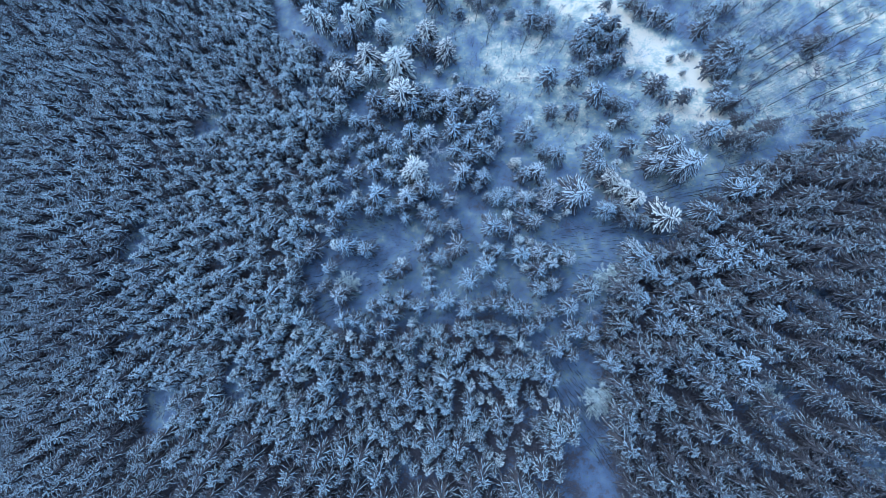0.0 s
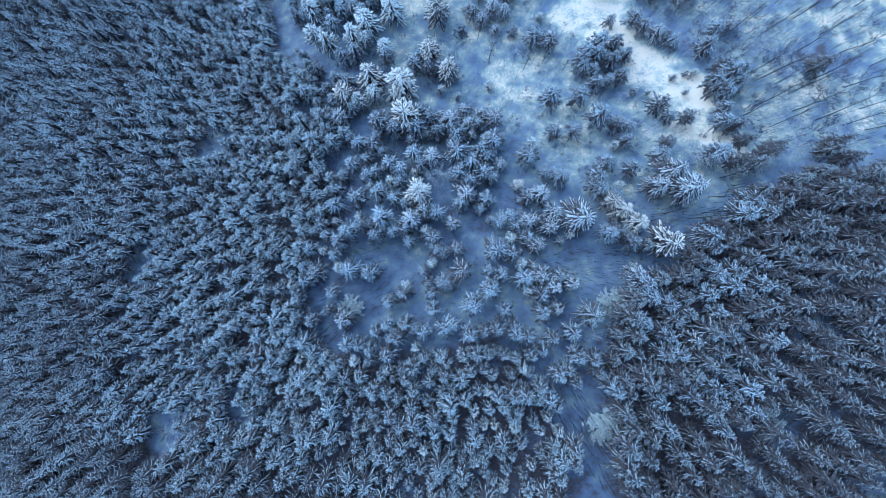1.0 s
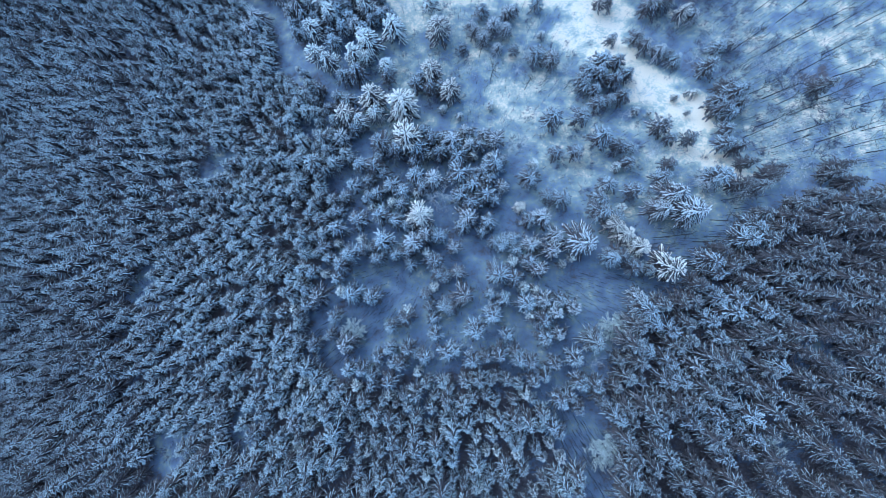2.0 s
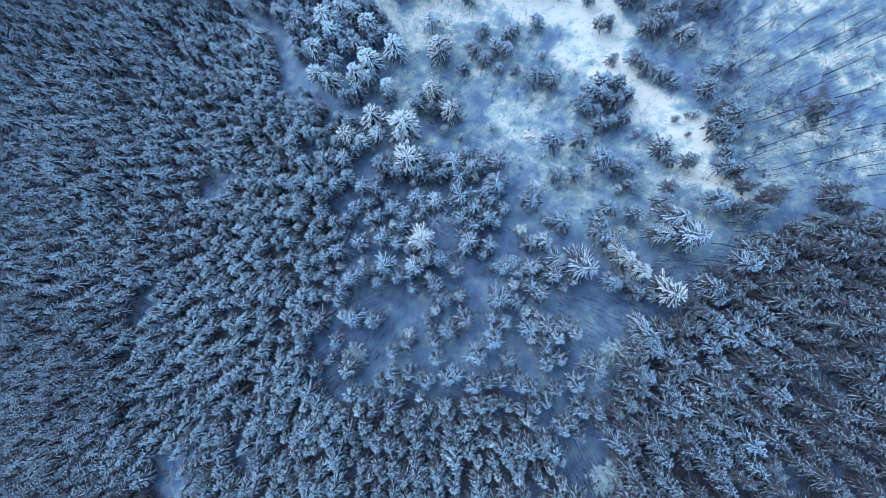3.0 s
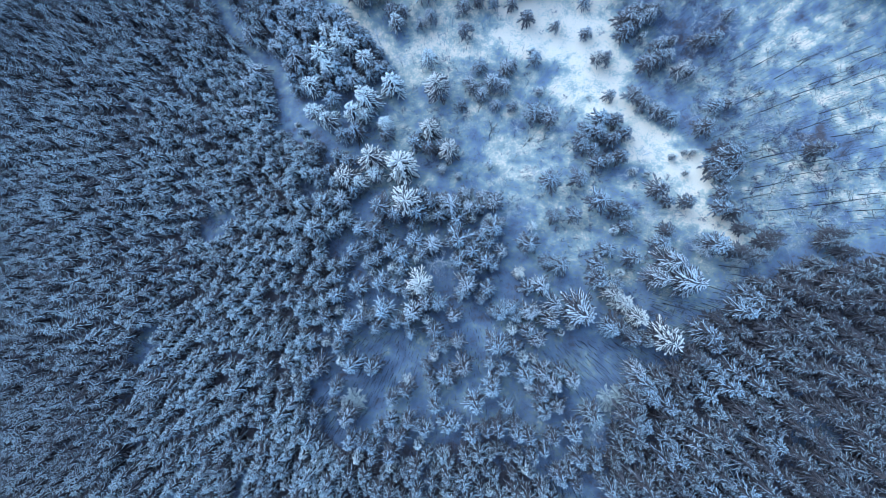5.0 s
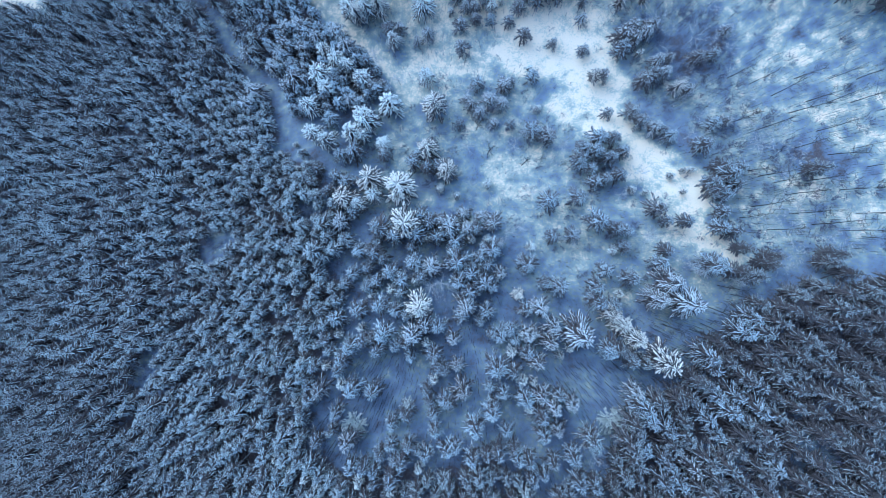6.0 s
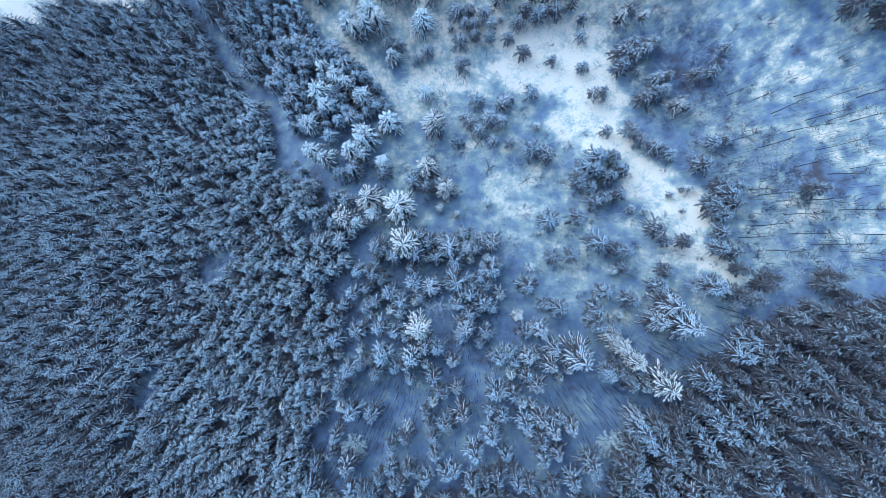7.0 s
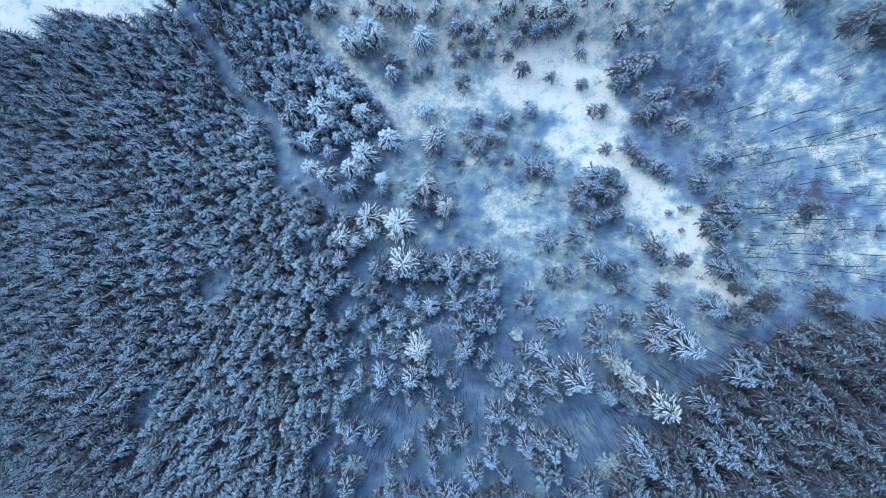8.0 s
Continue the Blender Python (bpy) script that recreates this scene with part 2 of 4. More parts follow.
# ---- spruces ----
def spruce_shape(rng, height, radius, whorls, boughs, width=1.0, skirt=0.2, blunt=0.8, fine=True):
    """Boughs of a spruce in whorls round a trunk, long at the foot and short at the top: vertices, triangles and snow load.
    fine: ridged, bent boughs with side twigs; else one ridged spray to a bough; blunt: how round the top is (small: rounder)."""
    V, F, L = [], [], []
    cuts = ((0.0, 0.35, 0.3), (0.45, 0.8, 0.85), (0.9, 1.0, 1.05))

    def blade(root, way_out, droop, w, own, bend, inner):
        base = len(V)
        side = np.array([-way_out[1], way_out[0], 0])
        side = side / (np.linalg.norm(side) + 1e-6)
        r = math.hypot(way_out[0], way_out[1])

        def spot(s):
            return root + way_out * s + side * (bend * r * s * s) + np.array([0, 0, 0.22 * r * math.sin(s * 2.6) - droop * s * s])

        for s, ww, ld in cuts:
            p = spot(s)
            j = w * ww * (1 + rng.uniform(-0.25, 0.25))
            for q, l2 in ((-1, 0.15), (0, 1), (1, 0.15)):
                V.append(p + side * (q * j) - np.array([0, 0, 0.6 * j * abs(q)]))
                L.append(max(ld, inner) * l2 + own)
        V.append(spot(1.0))
        L.append(0.85 + own)
        for k in range(len(cuts) - 1):
            a = base + 3 * k
            F.extend([(a, a + 1, a + 4), (a, a + 4, a + 3), (a + 1, a + 2, a + 5), (a + 1, a + 5, a + 4)])
        a = base + 3 * len(cuts) - 3
        F.extend([(a, a + 1, a + 3), (a + 1, a + 2, a + 3)])
        return spot

    def finger(root, tip, w, own, belly=0.78, arch=0.08):
        d = tip - root
        side = np.array([-d[1], d[0], 0])
        side = side / (np.linalg.norm(side) + 1e-6) * w
        base = len(V)
        mid = root + d * belly + np.array([0, 0, arch * np.linalg.norm(d)])
        V.extend([root, mid - side - np.array([0, 0, 0.5 * w]), mid + np.array([0, 0, 0.3 * w]), mid + side - np.array([0, 0, 0.5 * w]), tip])
        L.extend([0.6 + own, 0.2 + own, 1.0 + own, 0.2 + own, 0.85 + own])
        F.extend([(base, base + 2, base + 1), (base, base + 3, base + 2), (base + 1, base + 2, base + 4), (base + 2, base + 3, base + 4)])

    turn, lop, lean = rng.uniform(0, 6.28), rng.uniform(0.05, 0.2), rng.uniform(0, 6.28)
    for k in range(whorls):
        s = (k + 0.2) / whorls
        z = height * (skirt + (0.97 - skirt) * s)
        R = radius * (1 - s) ** blunt * rng.uniform(0.92, 1.08) + 0.16
        count = max(5, round(boughs * (1 - 0.45 * s)))
        turn += 0.9
        for j in range(count):
            a = turn + 6.283 * j / count + rng.uniform(-0.25, 0.25)
            r = R * rng.uniform(0.66, 1.16) * (1 + lop * math.cos(a - lean))
            # lower boughs carry less snow, which paints the shade between trees onto their skirts
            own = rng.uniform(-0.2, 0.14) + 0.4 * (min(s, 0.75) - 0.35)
            rise = (0.75 * s + 0.05) * r
            root = np.array([0, 0, z + rng.uniform(-0.03, 0.03) * height])
            out = np.array([math.cos(a) * r, math.sin(a) * r, rise])
            w = width * (0.1 + 0.03 * r) * rng.uniform(0.8, 1.25)
            if not fine:
                root += out * 0.12
                finger(root, root + out - np.array([0, 0, 0.38 * r]), w * 1.1, own, rng.uniform(0.5, 0.8), 0.14)
                continue
            spot = blade(root, out, 0.5 * r, w, own, rng.uniform(-0.4, 0.4), 1.9 * s - 0.7)
            for m in [0.55][1 - (r > 1.0):]:
                for q in (-1, 1):
                    b = a + q * rng.uniform(0.45, 0.75)
                    e = r * rng.uniform(0.24, 0.4)
                    p = spot(m + rng.uniform(-0.08, 0.08))
                    finger(p, p + np.array([math.cos(b) * e, math.sin(b) * e, rise * 0.3 - 0.16 * r * rng.uniform(0.6, 1.3)]), w * rng.uniform(0.6, 0.85), own)
    # the leading shoot
    finger(np.array([0, 0, height * 0.93]), np.array([0.12, 0.05, height * 1.02]), 0.1 * width, 0)
    # heart of the crown: snowless cone added to block light and darken gaps
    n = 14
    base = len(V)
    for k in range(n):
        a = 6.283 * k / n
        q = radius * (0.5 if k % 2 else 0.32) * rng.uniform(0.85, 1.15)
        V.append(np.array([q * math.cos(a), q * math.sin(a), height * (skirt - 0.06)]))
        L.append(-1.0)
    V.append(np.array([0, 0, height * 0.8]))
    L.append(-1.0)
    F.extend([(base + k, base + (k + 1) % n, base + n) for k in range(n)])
    return np.array(V), np.array(F), np.array(L)


def tube(points, radii, sides=5):
    """A tapered, bent tube as vertices and triangles."""
    V, F = [], []
    for p, r in zip(points, radii):
        for k in range(sides):
            a = 6.283 * k / sides
            V.append((p[0] + r * math.cos(a), p[1] + r * math.sin(a), p[2]))
    for i in range(len(points) - 1):
        for k in range(sides):
            a, b = i * sides + k, i * sides + (k + 1) % sides
            F.extend([(a, b, b + sides), (a, b + sides, a + sides)])
    return np.array(V), np.array(F)


def spruce(name, seed, height, radius, mat, label, category="spruce", whorls=7, boughs=11, width=1.0, blunt=0.75, skirt=0.2):
    """A spruce > trunk, crown, with its foot at the origin."""
    rng = random.Random(seed)
    thing = new(name)
    v, f = tube([(0, 0, -0.6), (0.03, 0, height * 0.4), (0, 0.02, height * 0.97)], [0.17, 0.12, 0.02], 6)
    mesh_object("trunk", v, f, [BARK], thing)
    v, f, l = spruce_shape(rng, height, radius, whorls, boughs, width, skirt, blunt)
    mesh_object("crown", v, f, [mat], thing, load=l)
    return tagged(thing, label, category)


def stand_of(places, models, group, low=0.85, high=1.15, seed=1):
    """Copies of the models at the places (x, y and, where known, the breadth), each turned and grown a little differently."""
    rng = random.Random(seed)
    for x, y, *breadth in places:
        model = rng.choice(models)
        s = rng.uniform(low, high)
        m = pose(x, y, float(land(x, y)), rng.uniform(-2, 2), rng.uniform(-2, 2), rng.uniform(0, 360))
        ob = copy_thing(model, m)
        if breadth:
            ob.scale = (1.18 * breadth[0],) * 2 + (1.06 * s * breadth[0] ** 0.7,)
        else:
            ob.scale = (s * rng.uniform(0.92, 1.08),) * 2 + (s,)
        tagged(ob, group=group)


GLADE_SPRUCES_1 = [
    (-51.1, 51.8, 0.95), (-50.5, 47.3, 0.94), (-46.9, 50.1, 1.14), (-43, 45.6, 0.79), (-39.7, 44.8, 0.91), (-37.2, 49.2, 0.6),
    (-33, 45, 0.78), (-27.4, 48.6, 0.85), (-24.2, 49.2, 1.11), (-17.2, 48.4, 0.85), (-10.1, 46.2, 0.91), (-9.2, 48.3, 0.66),
    (-6.8, 44.7, 0.84), (-6.3, 51.5, 0.6), (-4, 45.3, 0.84), (28.5, 46.4, 0.89), (29.1, 45.2, 0.83), (29.8, 49.4, 0.58),
    (30.2, 48.6, 0.83), (32.6, 47.8, 0.95), (33.4, 51.2, 1.09), (35.6, 46.4, 0.89), (36.9, 51.1, 0.84), (39.1, 47.8, 0.77),
    (50.4, 51.4, 0.83), (55.9, 48.4, 1.06), (-51.6, 43.1, 0.8), (-48.5, 39.6, 0.91), (-47.5, 43.6, 0.99), (-43.6, 41.4, 0.91),
    (-42.3, 37.4, 0.9), (-38.8, 39.3, 0.89), (-38.5, 36.7, 0.89),
]
GLADE_SPRUCES_2 = [
    (-36.9, 40.6, 1.02), (-35.4, 43.3, 0.9), (-32.7, 38.5, 0.89), (-32.1, 36.4, 0.76), (-29.8, 39.8, 0.77), (-28.8, 43.1, 0.78),
    (-25.9, 42, 0.9), (20.8, 36.3, 1.16), (27.4, 37, 0.92), (31, 43.8, 0.76), (31.6, 40.5, 0.87), (34.5, 41.2, 0.75),
    (37, 42.3, 0.87), (56.3, 39.9, 0.85), (56.8, 38, 0.9), (58.3, 36.6, 0.89), (59, 43.6, 1.03), (59.7, 41, 1.02),
    (61.2, 39.1, 0.9), (63.1, 42.9, 0.73), (-41.1, 31.2, 0.87), (-38.1, 31.3, 0.75), (-35.6, 29.6, 0.68), (-35.2, 31.8, 1.04),
    (-31.8, 29.9, 0.8), (-29.9, 31.7, 1.22), (-25.2, 28.5, 0.85), (-23.9, 34.3, 0.75), (-17.8, 28.1, 0.61), (-17.2, 30.7, 1.2),
    (-14.1, 29.3, 0.96), (-9.2, 29.5, 1.08), (-8, 33.7, 0.86),
]
GLADE_SPRUCES_3 = [
    (-6.4, 31.8, 1.03), (-4.3, 28.5, 0.84), (-3.2, 29.7, 0.61), (4.4, 30.3, 0.73), (21, 28.4, 0.77), (25.5, 28.4, 0.83),
    (30.6, 31.4, 1.18), (34.2, 29.6, 0.83), (36.9, 29.4, 0.66), (45.4, 31.4, 0.71), (49.3, 30.9, 0.77), (56.1, 29.5, 0.87),
    (57.6, 33.1, 0.82), (58.4, 28.9, 0.87), (-42, 26.8, 0.86), (-40.7, 22.6, 0.73), (-38.7, 23.2, 0.73), (-36.8, 26.6, 0.97),
    (-35.7, 23.7, 0.84), (-35.3, 20.1, 0.94), (-33.4, 25.2, 0.79), (-30.9, 26.2, 1.19), (-30.7, 22.9, 0.72), (-30.5, 20.9, 0.83),
    (-23.8, 27.4, 0.61), (-22.7, 21, 0.77), (-21.8, 26.1, 0.84), (-19.4, 22.4, 0.71), (-18.6, 25.3, 0.95), (-16.5, 24.1, 0.66),
    (-14.6, 20.9, 0.99), (-10.1, 26.5, 0.66), (-9.6, 23, 0.94),
]
GLADE_SPRUCES_4 = [
    (-7.8, 20.7, 0.82), (-0.8, 27.9, 0.96), (-0.4, 23.8, 1.22), (3.2, 21.2, 0.98), (4.8, 24.2, 0.82), (6, 22.6, 0.82),
    (7.3, 25.6, 1.11), (14.7, 22.5, 1.04), (31.2, 21.4, 0.91), (43.9, 25.1, 0.75), (-39.4, 14.4, 0.7), (-39.1, 17.9, 0.71),
    (-38.7, 12.5, 0.58), (-37.9, 15.9, 0.7), (-33.4, 18.9, 0.59), (-33.2, 13, 0.69), (-31.5, 15.1, 0.81), (-31, 17.5, 0.82),
    (-27.5, 15.3, 0.64), (-25.5, 15.7, 0.75), (-25.4, 12.3, 0.96), (-24.7, 18.6, 0.7), (-21.2, 13.7, 0.96), (-19.7, 18.6, 0.82),
    (-17.4, 19.7, 0.76), (-16.3, 14.6, 0.96), (-13.2, 13.7, 0.79), (-12.2, 19.8, 0.87), (-12.1, 16.9, 0.69), (-10.9, 12.4, 0.68),
    (-0, 19.4, 0.92), (0.4, 12.3, 0.73), (2.4, 17.1, 0.91),
]
GLADE_SPRUCES_5 = [
    (5.6, 18.9, 1.03), (5.9, 13.4, 0.84), (7.2, 18, 0.69), (13.6, 13.5, 0.83), (18.1, 18.8, 0.69), (20.9, 18.2, 0.96),
    (28.3, 15.3, 1), (28.7, 18.2, 0.9), (31.9, 14.2, 0.78), (35.6, 19.5, 0.85), (-38.5, 6.9, 0.69), (-38.1, 9.8, 0.69),
    (-37.4, 5, 0.79), (-35.7, 6.6, 0.57), (-34.9, 4.8, 0.62), (-33, 8.9, 0.9), (-30.3, 10, 0.79), (-29.6, 6.7, 0.62),
    (-27.5, 8.1, 0.89), (-26.4, 5.7, 0.67), (-23.7, 4.4, 0.93), (-22.3, 7, 0.89), (-19.5, 7.9, 0.78), (-18.1, 8.1, 0.62),
    (-16.6, 6.1, 0.78), (-15.7, 9.3, 1.05), (-12.9, 6.6, 0.67), (-10.6, 7, 0.72), (-10, 4.8, 0.61), (-5.3, 5.5, 0.87),
    (-4.4, 10, 0.78), (4.5, 11.2, 0.56), (6.4, 8.9, 0.56),
]
GLADE_SPRUCES_6 = [
    (8.3, 8.7, 0.77), (10.5, 9.8, 0.66), (11.2, 7.8, 0.66), (13.4, 5.2, 0.76), (-38, 2, 0.68), (-36.3, 3.5, 0.78),
    (-34.3, 1.8, 0.78), (-33.2, -2.2, 0.66), (-32.3, 0.7, 0.77), (-30.5, -0.5, 0.66), (-30.2, -3.3, 0.76), (-29.7, 3.1, 0.67),
    (-24.8, 2.1, 0.66), (-21.6, -0.8, 0.97), (-17.4, -1.8, 0.91), (-6.6, -1.1, 0.59), (-5.9, -3.3, 0.59), (-4.2, 2.8, 0.76),
    (-3.2, -3.4, 0.74), (-2.9, 2.2, 0.65), (-2.1, -3.6, 0.64), (5.9, -0.9, 0.59), (6.3, -3.8, 0.68), (7.4, 2.7, 1.06),
    (8.5, -1.7, 0.69), (10.7, 2.1, 0.85), (12.3, -2.1, 0.88), (19.3, -2, 0.68), (-35.7, -7.6, 0.7), (-35.1, -4.5, 0.87),
    (-31.8, -4.9, 0.7), (-31.3, -9.8, 0.75), (-28.4, -10.5, 0.74),
]
GLADE_SPRUCES_7 = [
    (-25.2, -8.6, 0.59), (-24.5, -5.2, 0.7), (-13.6, -11, 0.63), (-13.4, -6.8, 0.69), (-10.6, -5.2, 0.84), (-10.1, -10.8, 0.73),
    (-5.4, -5.6, 0.63), (-5.1, -8.2, 0.68), (-2.8, -11.4, 0.87), (-1.2, -11.1, 0.67), (2.7, -7.3, 0.97), (6.2, -4.7, 0.93),
    (7.2, -11.4, 0.81), (8.8, -8.5, 0.67), (10, -10.9, 0.57), (15, -5.2, 0.97), (16, -8.7, 0.81), (20.7, -11.7, 0.85),
    (-36, -12.3, 0.64), (-33.5, -17.7, 0.74), (-32.1, -12, 0.84), (-29.1, -14.5, 0.94), (-26.9, -19.3, 0.62), (-25.3, -17.6, 0.73),
    (-23.8, -19.8, 0.81), (-22.9, -18.5, 0.72), (-21, -15, 0.78), (-18.7, -14.6, 0.73), (-16.7, -15.8, 0.62), (-16.6, -17.6, 0.62),
    (-15.7, -12.5, 0.68), (-13.3, -16.5, 0.87), (-12.9, -13.5, 0.62),
]
GLADE_SPRUCES_8 = [
    (-11.1, -13.5, 0.72), (-10.7, -19.2, 0.71), (-8.6, -12, 0.57), (-6.5, -12.6, 0.72), (-6.5, -17.1, 0.71), (-4.9, -19.1, 0.61),
    (-3.4, -16.8, 0.71), (-2.3, -17.7, 0.76), (2, -12.8, 0.81), (2.3, -19, 0.65), (4.4, -18.5, 0.65), (4.7, -12.1, 0.66),
    (5.5, -16.5, 0.56), (6.1, -19.7, 0.69), (6.7, -15.5, 0.61), (8.5, -16.1, 0.61), (9.6, -19.5, 0.64), (10.2, -12.3, 0.71),
    (10.6, -16.7, 0.6), (12.5, -12.7, 0.81), (12.7, -19.2, 0.59), (13.1, -15.8, 0.7), (15.2, -15.4, 0.65), (17.3, -13, 0.7),
    (17.9, -18.9, 0.87), (19.5, -18.5, 0.69), (20.5, -20, 0.68), (21.4, -15.9, 0.84), (-35.7, -21.4, 0.73), (-34.2, -20.8, 0.74),
    (-34, -27.1, 0.72), (-31.2, -20.2, 0.72), (-27.3, -22.3, 0.62),
]
GLADE_SPRUCES_9 = [
    (-25, -24.2, 0.61), (-20.5, -22.9, 0.66), (-20.2, -25.1, 0.61), (-18.6, -27.3, 0.7), (-17.9, -23.4, 0.66), (-15.8, -26.9, 0.7),
    (-14.5, -20.4, 0.61), (-13.2, -23, 0.85), (-12.1, -20.8, 0.56), (-11.2, -24.1, 0.7), (-9.9, -21.1, 0.65), (-8.3, -22.7, 0.75),
    (-8.2, -27.4, 1.02), (-5.8, -24.7, 0.6), (-5.4, -21, 0.7), (-3.5, -24.7, 0.59), (-3, -22.8, 0.64), (-1, -22.4, 0.59),
    (-1, -26.9, 0.78), (1.1, -24.1, 0.69), (3.6, -22.3, 0.59), (5.5, -25.4, 0.68), (7, -22.9, 0.78), (9.4, -26.6, 0.77),
    (10.7, -25.4, 0.63), (11.8, -22.6, 0.91), (13.3, -27.5, 0.67), (14.1, -24, 0.58), (16.3, -23.6, 0.77), (17.4, -24.7, 0.67),
    (-33.6, -29.8, 0.82), (-32.5, -33.6, 0.81), (-31.1, -28.1, 0.62),
]
GLADE_SPRUCES_10 = [
    (-28.6, -34.8, 0.8), (-25.6, -34.4, 0.7), (-24.8, -32.2, 0.61), (-23.6, -33.6, 0.6), (-23.4, -28, 0.71), (-18.9, -30.3, 0.65),
    (-18.7, -32.5, 0.69), (-17.6, -35.3, 0.69), (-17, -34.6, 0.78), (-15.6, -31.9, 0.69), (-14.7, -29, 0.74), (-14.4, -33.9, 0.78),
    (-12.5, -31.2, 0.69), (-10.4, -32.3, 0.78), (-8.9, -35.3, 0.63), (-8, -31.5, 0.68), (-6.9, -35.5, 0.67), (-4.5, -29.6, 0.68),
    (-4, -32.1, 0.59), (-3.4, -28.3, 0.59), (-1.9, -35.5, 0.62), (-1.4, -32.8, 0.63), (0.5, -33.7, 0.58), (2, -32.3, 0.63),
    (2.5, -28.3, 0.77), (2.5, -34.6, 0.58), (4.4, -35.7, 0.62), (4.5, -34, 0.58), (5.5, -32.1, 0.63), (7.4, -32.8, 0.67),
    (8.3, -35.6, 0.57), (9.3, -33.3, 0.57), (10.8, -30.7, 0.71),
]
GLADE_SPRUCES_11 = [
    (11.2, -35.9, 0.57), (14.2, -32.1, 0.57), (15.4, -33.6, 0.66), (16.4, -31.2, 0.75), (19.9, -33.1, 0.83), (-17.8, -41.6, 0.63),
    (-15.9, -40.7, 0.58), (-14.5, -38, 0.58), (-10.9, -36.8, 0.58), (-10.8, -41.3, 0.58), (-8.9, -38.5, 0.58), (-7.3, -40.3, 0.58),
    (-4.9, -37.8, 0.62), (-3.4, -36.7, 0.67), (-2.4, -40.2, 0.66), (-1, -37.7, 0.57), (-0.9, -39.5, 0.57), (0.5, -40.7, 0.57),
    (2, -38.7, 0.62), (6.7, -39.8, 0.61), (11.8, -38.5, 0.7),
]
GLADE_SPRUCES = GLADE_SPRUCES_1 + GLADE_SPRUCES_2 + GLADE_SPRUCES_3 + GLADE_SPRUCES_4 + GLADE_SPRUCES_5 + GLADE_SPRUCES_6 + GLADE_SPRUCES_7 + GLADE_SPRUCES_8 + GLADE_SPRUCES_9 + GLADE_SPRUCES_10 + GLADE_SPRUCES_11
LADEN_SPRUCES_1 = [
    (-8.2, 88.6, 1.28), (-34, 76.7, 0.92), (-15.7, 79.4, 0.85), (-33.6, 69.7, 1.31), (-30, 74.2, 1.05), (-26.9, 72.4, 0.98),
    (-23.2, 68.9, 1.17), (-7.2, 69, 0.9), (46.2, 73.5, 0.41), (-36, 61.7, 1.09), (-32.1, 66.3, 1.03), (-15.9, 61.4, 1.22),
    (-34.3, 54.3, 1.07), (-30.9, 52.2, 0.99), (-25.2, 54.1, 1.06), (-22.8, 58.8, 1.08), (-22.5, 53.5, 0.8), (-21.7, 56.8, 1.26),
    (-17.7, 51.4, 0.86), (-22.9, 36.4, 0.82), (-19.2, 38.7, 0.88), (-26.2, 32.4, 0.98), (-3.6, 32.1, 0.85), (-1.4, 30.7, 1.14),
    (1.3, 33.8, 0.74), (2.3, 29.9, 0.79), (5.7, 33.1, 0.73), (8.1, 31.7, 0.96), (43.7, 34, 0.96), (-6, 22.6, 0.99),
    (9.2, 27.1, 0.54), (9.3, 21, 0.7), (1.7, 13.9, 0.95),
]
LADEN_SPRUCES_2 = [
    (16.4, 14.2, 0.94), (-9.1, 9.1, 0.99), (-6.7, 10.6, 0.89), (-1.2, 8.1, 0.72), (13.6, 8.8, 0.77), (15.3, 8.9, 0.61),
    (18.2, 7.5, 0.87), (19.1, 10.4, 0.82), (-28.5, -1.5, 0.87), (-0.4, 3.2, 0.7), (0.6, -1, 0.95), (15.2, 3.6, 0.85),
    (15.6, -2, 0.88), (18, -3.9, 0.73), (21.3, -3.1, 0.73), (33.2, -1.2, 0.72), (-33.3, -8.3, 0.65), (-21.7, -10.1, 0.89),
    (18.2, -7.9, 0.67), (41, -12.4, 0.87), (-31.2, -24.5, 0.87),
]
LADEN_SPRUCES = LADEN_SPRUCES_1 + LADEN_SPRUCES_2
WHITE_SPRUCES = [
    (-4.5, 60.8, 1.4), (-6.5, 49.4, 1.1), (-1.9, 44.3, 1.14), (-26, 37.7, 1.19), (-19.7, 41.9, 1.32), (-13.2, 40.1, 1.54),
    (-11.2, 32.2, 1.55), (-8.3, 14.4, 1.12), (12.6, 16.2, 0.52), (30.9, 12.6, 0.83), (32.6, 10.8, 0.87), (34.4, 8.3, 0.91),
    (39.2, 4.7, 1.33),
]
TALL_SPRUCES = [
    (39.8, 15.4, 0.98), (42.8, 18.4, 1.2), (44.5, 14.8, 1.32), (23.5, 9.2, 1.41),
]
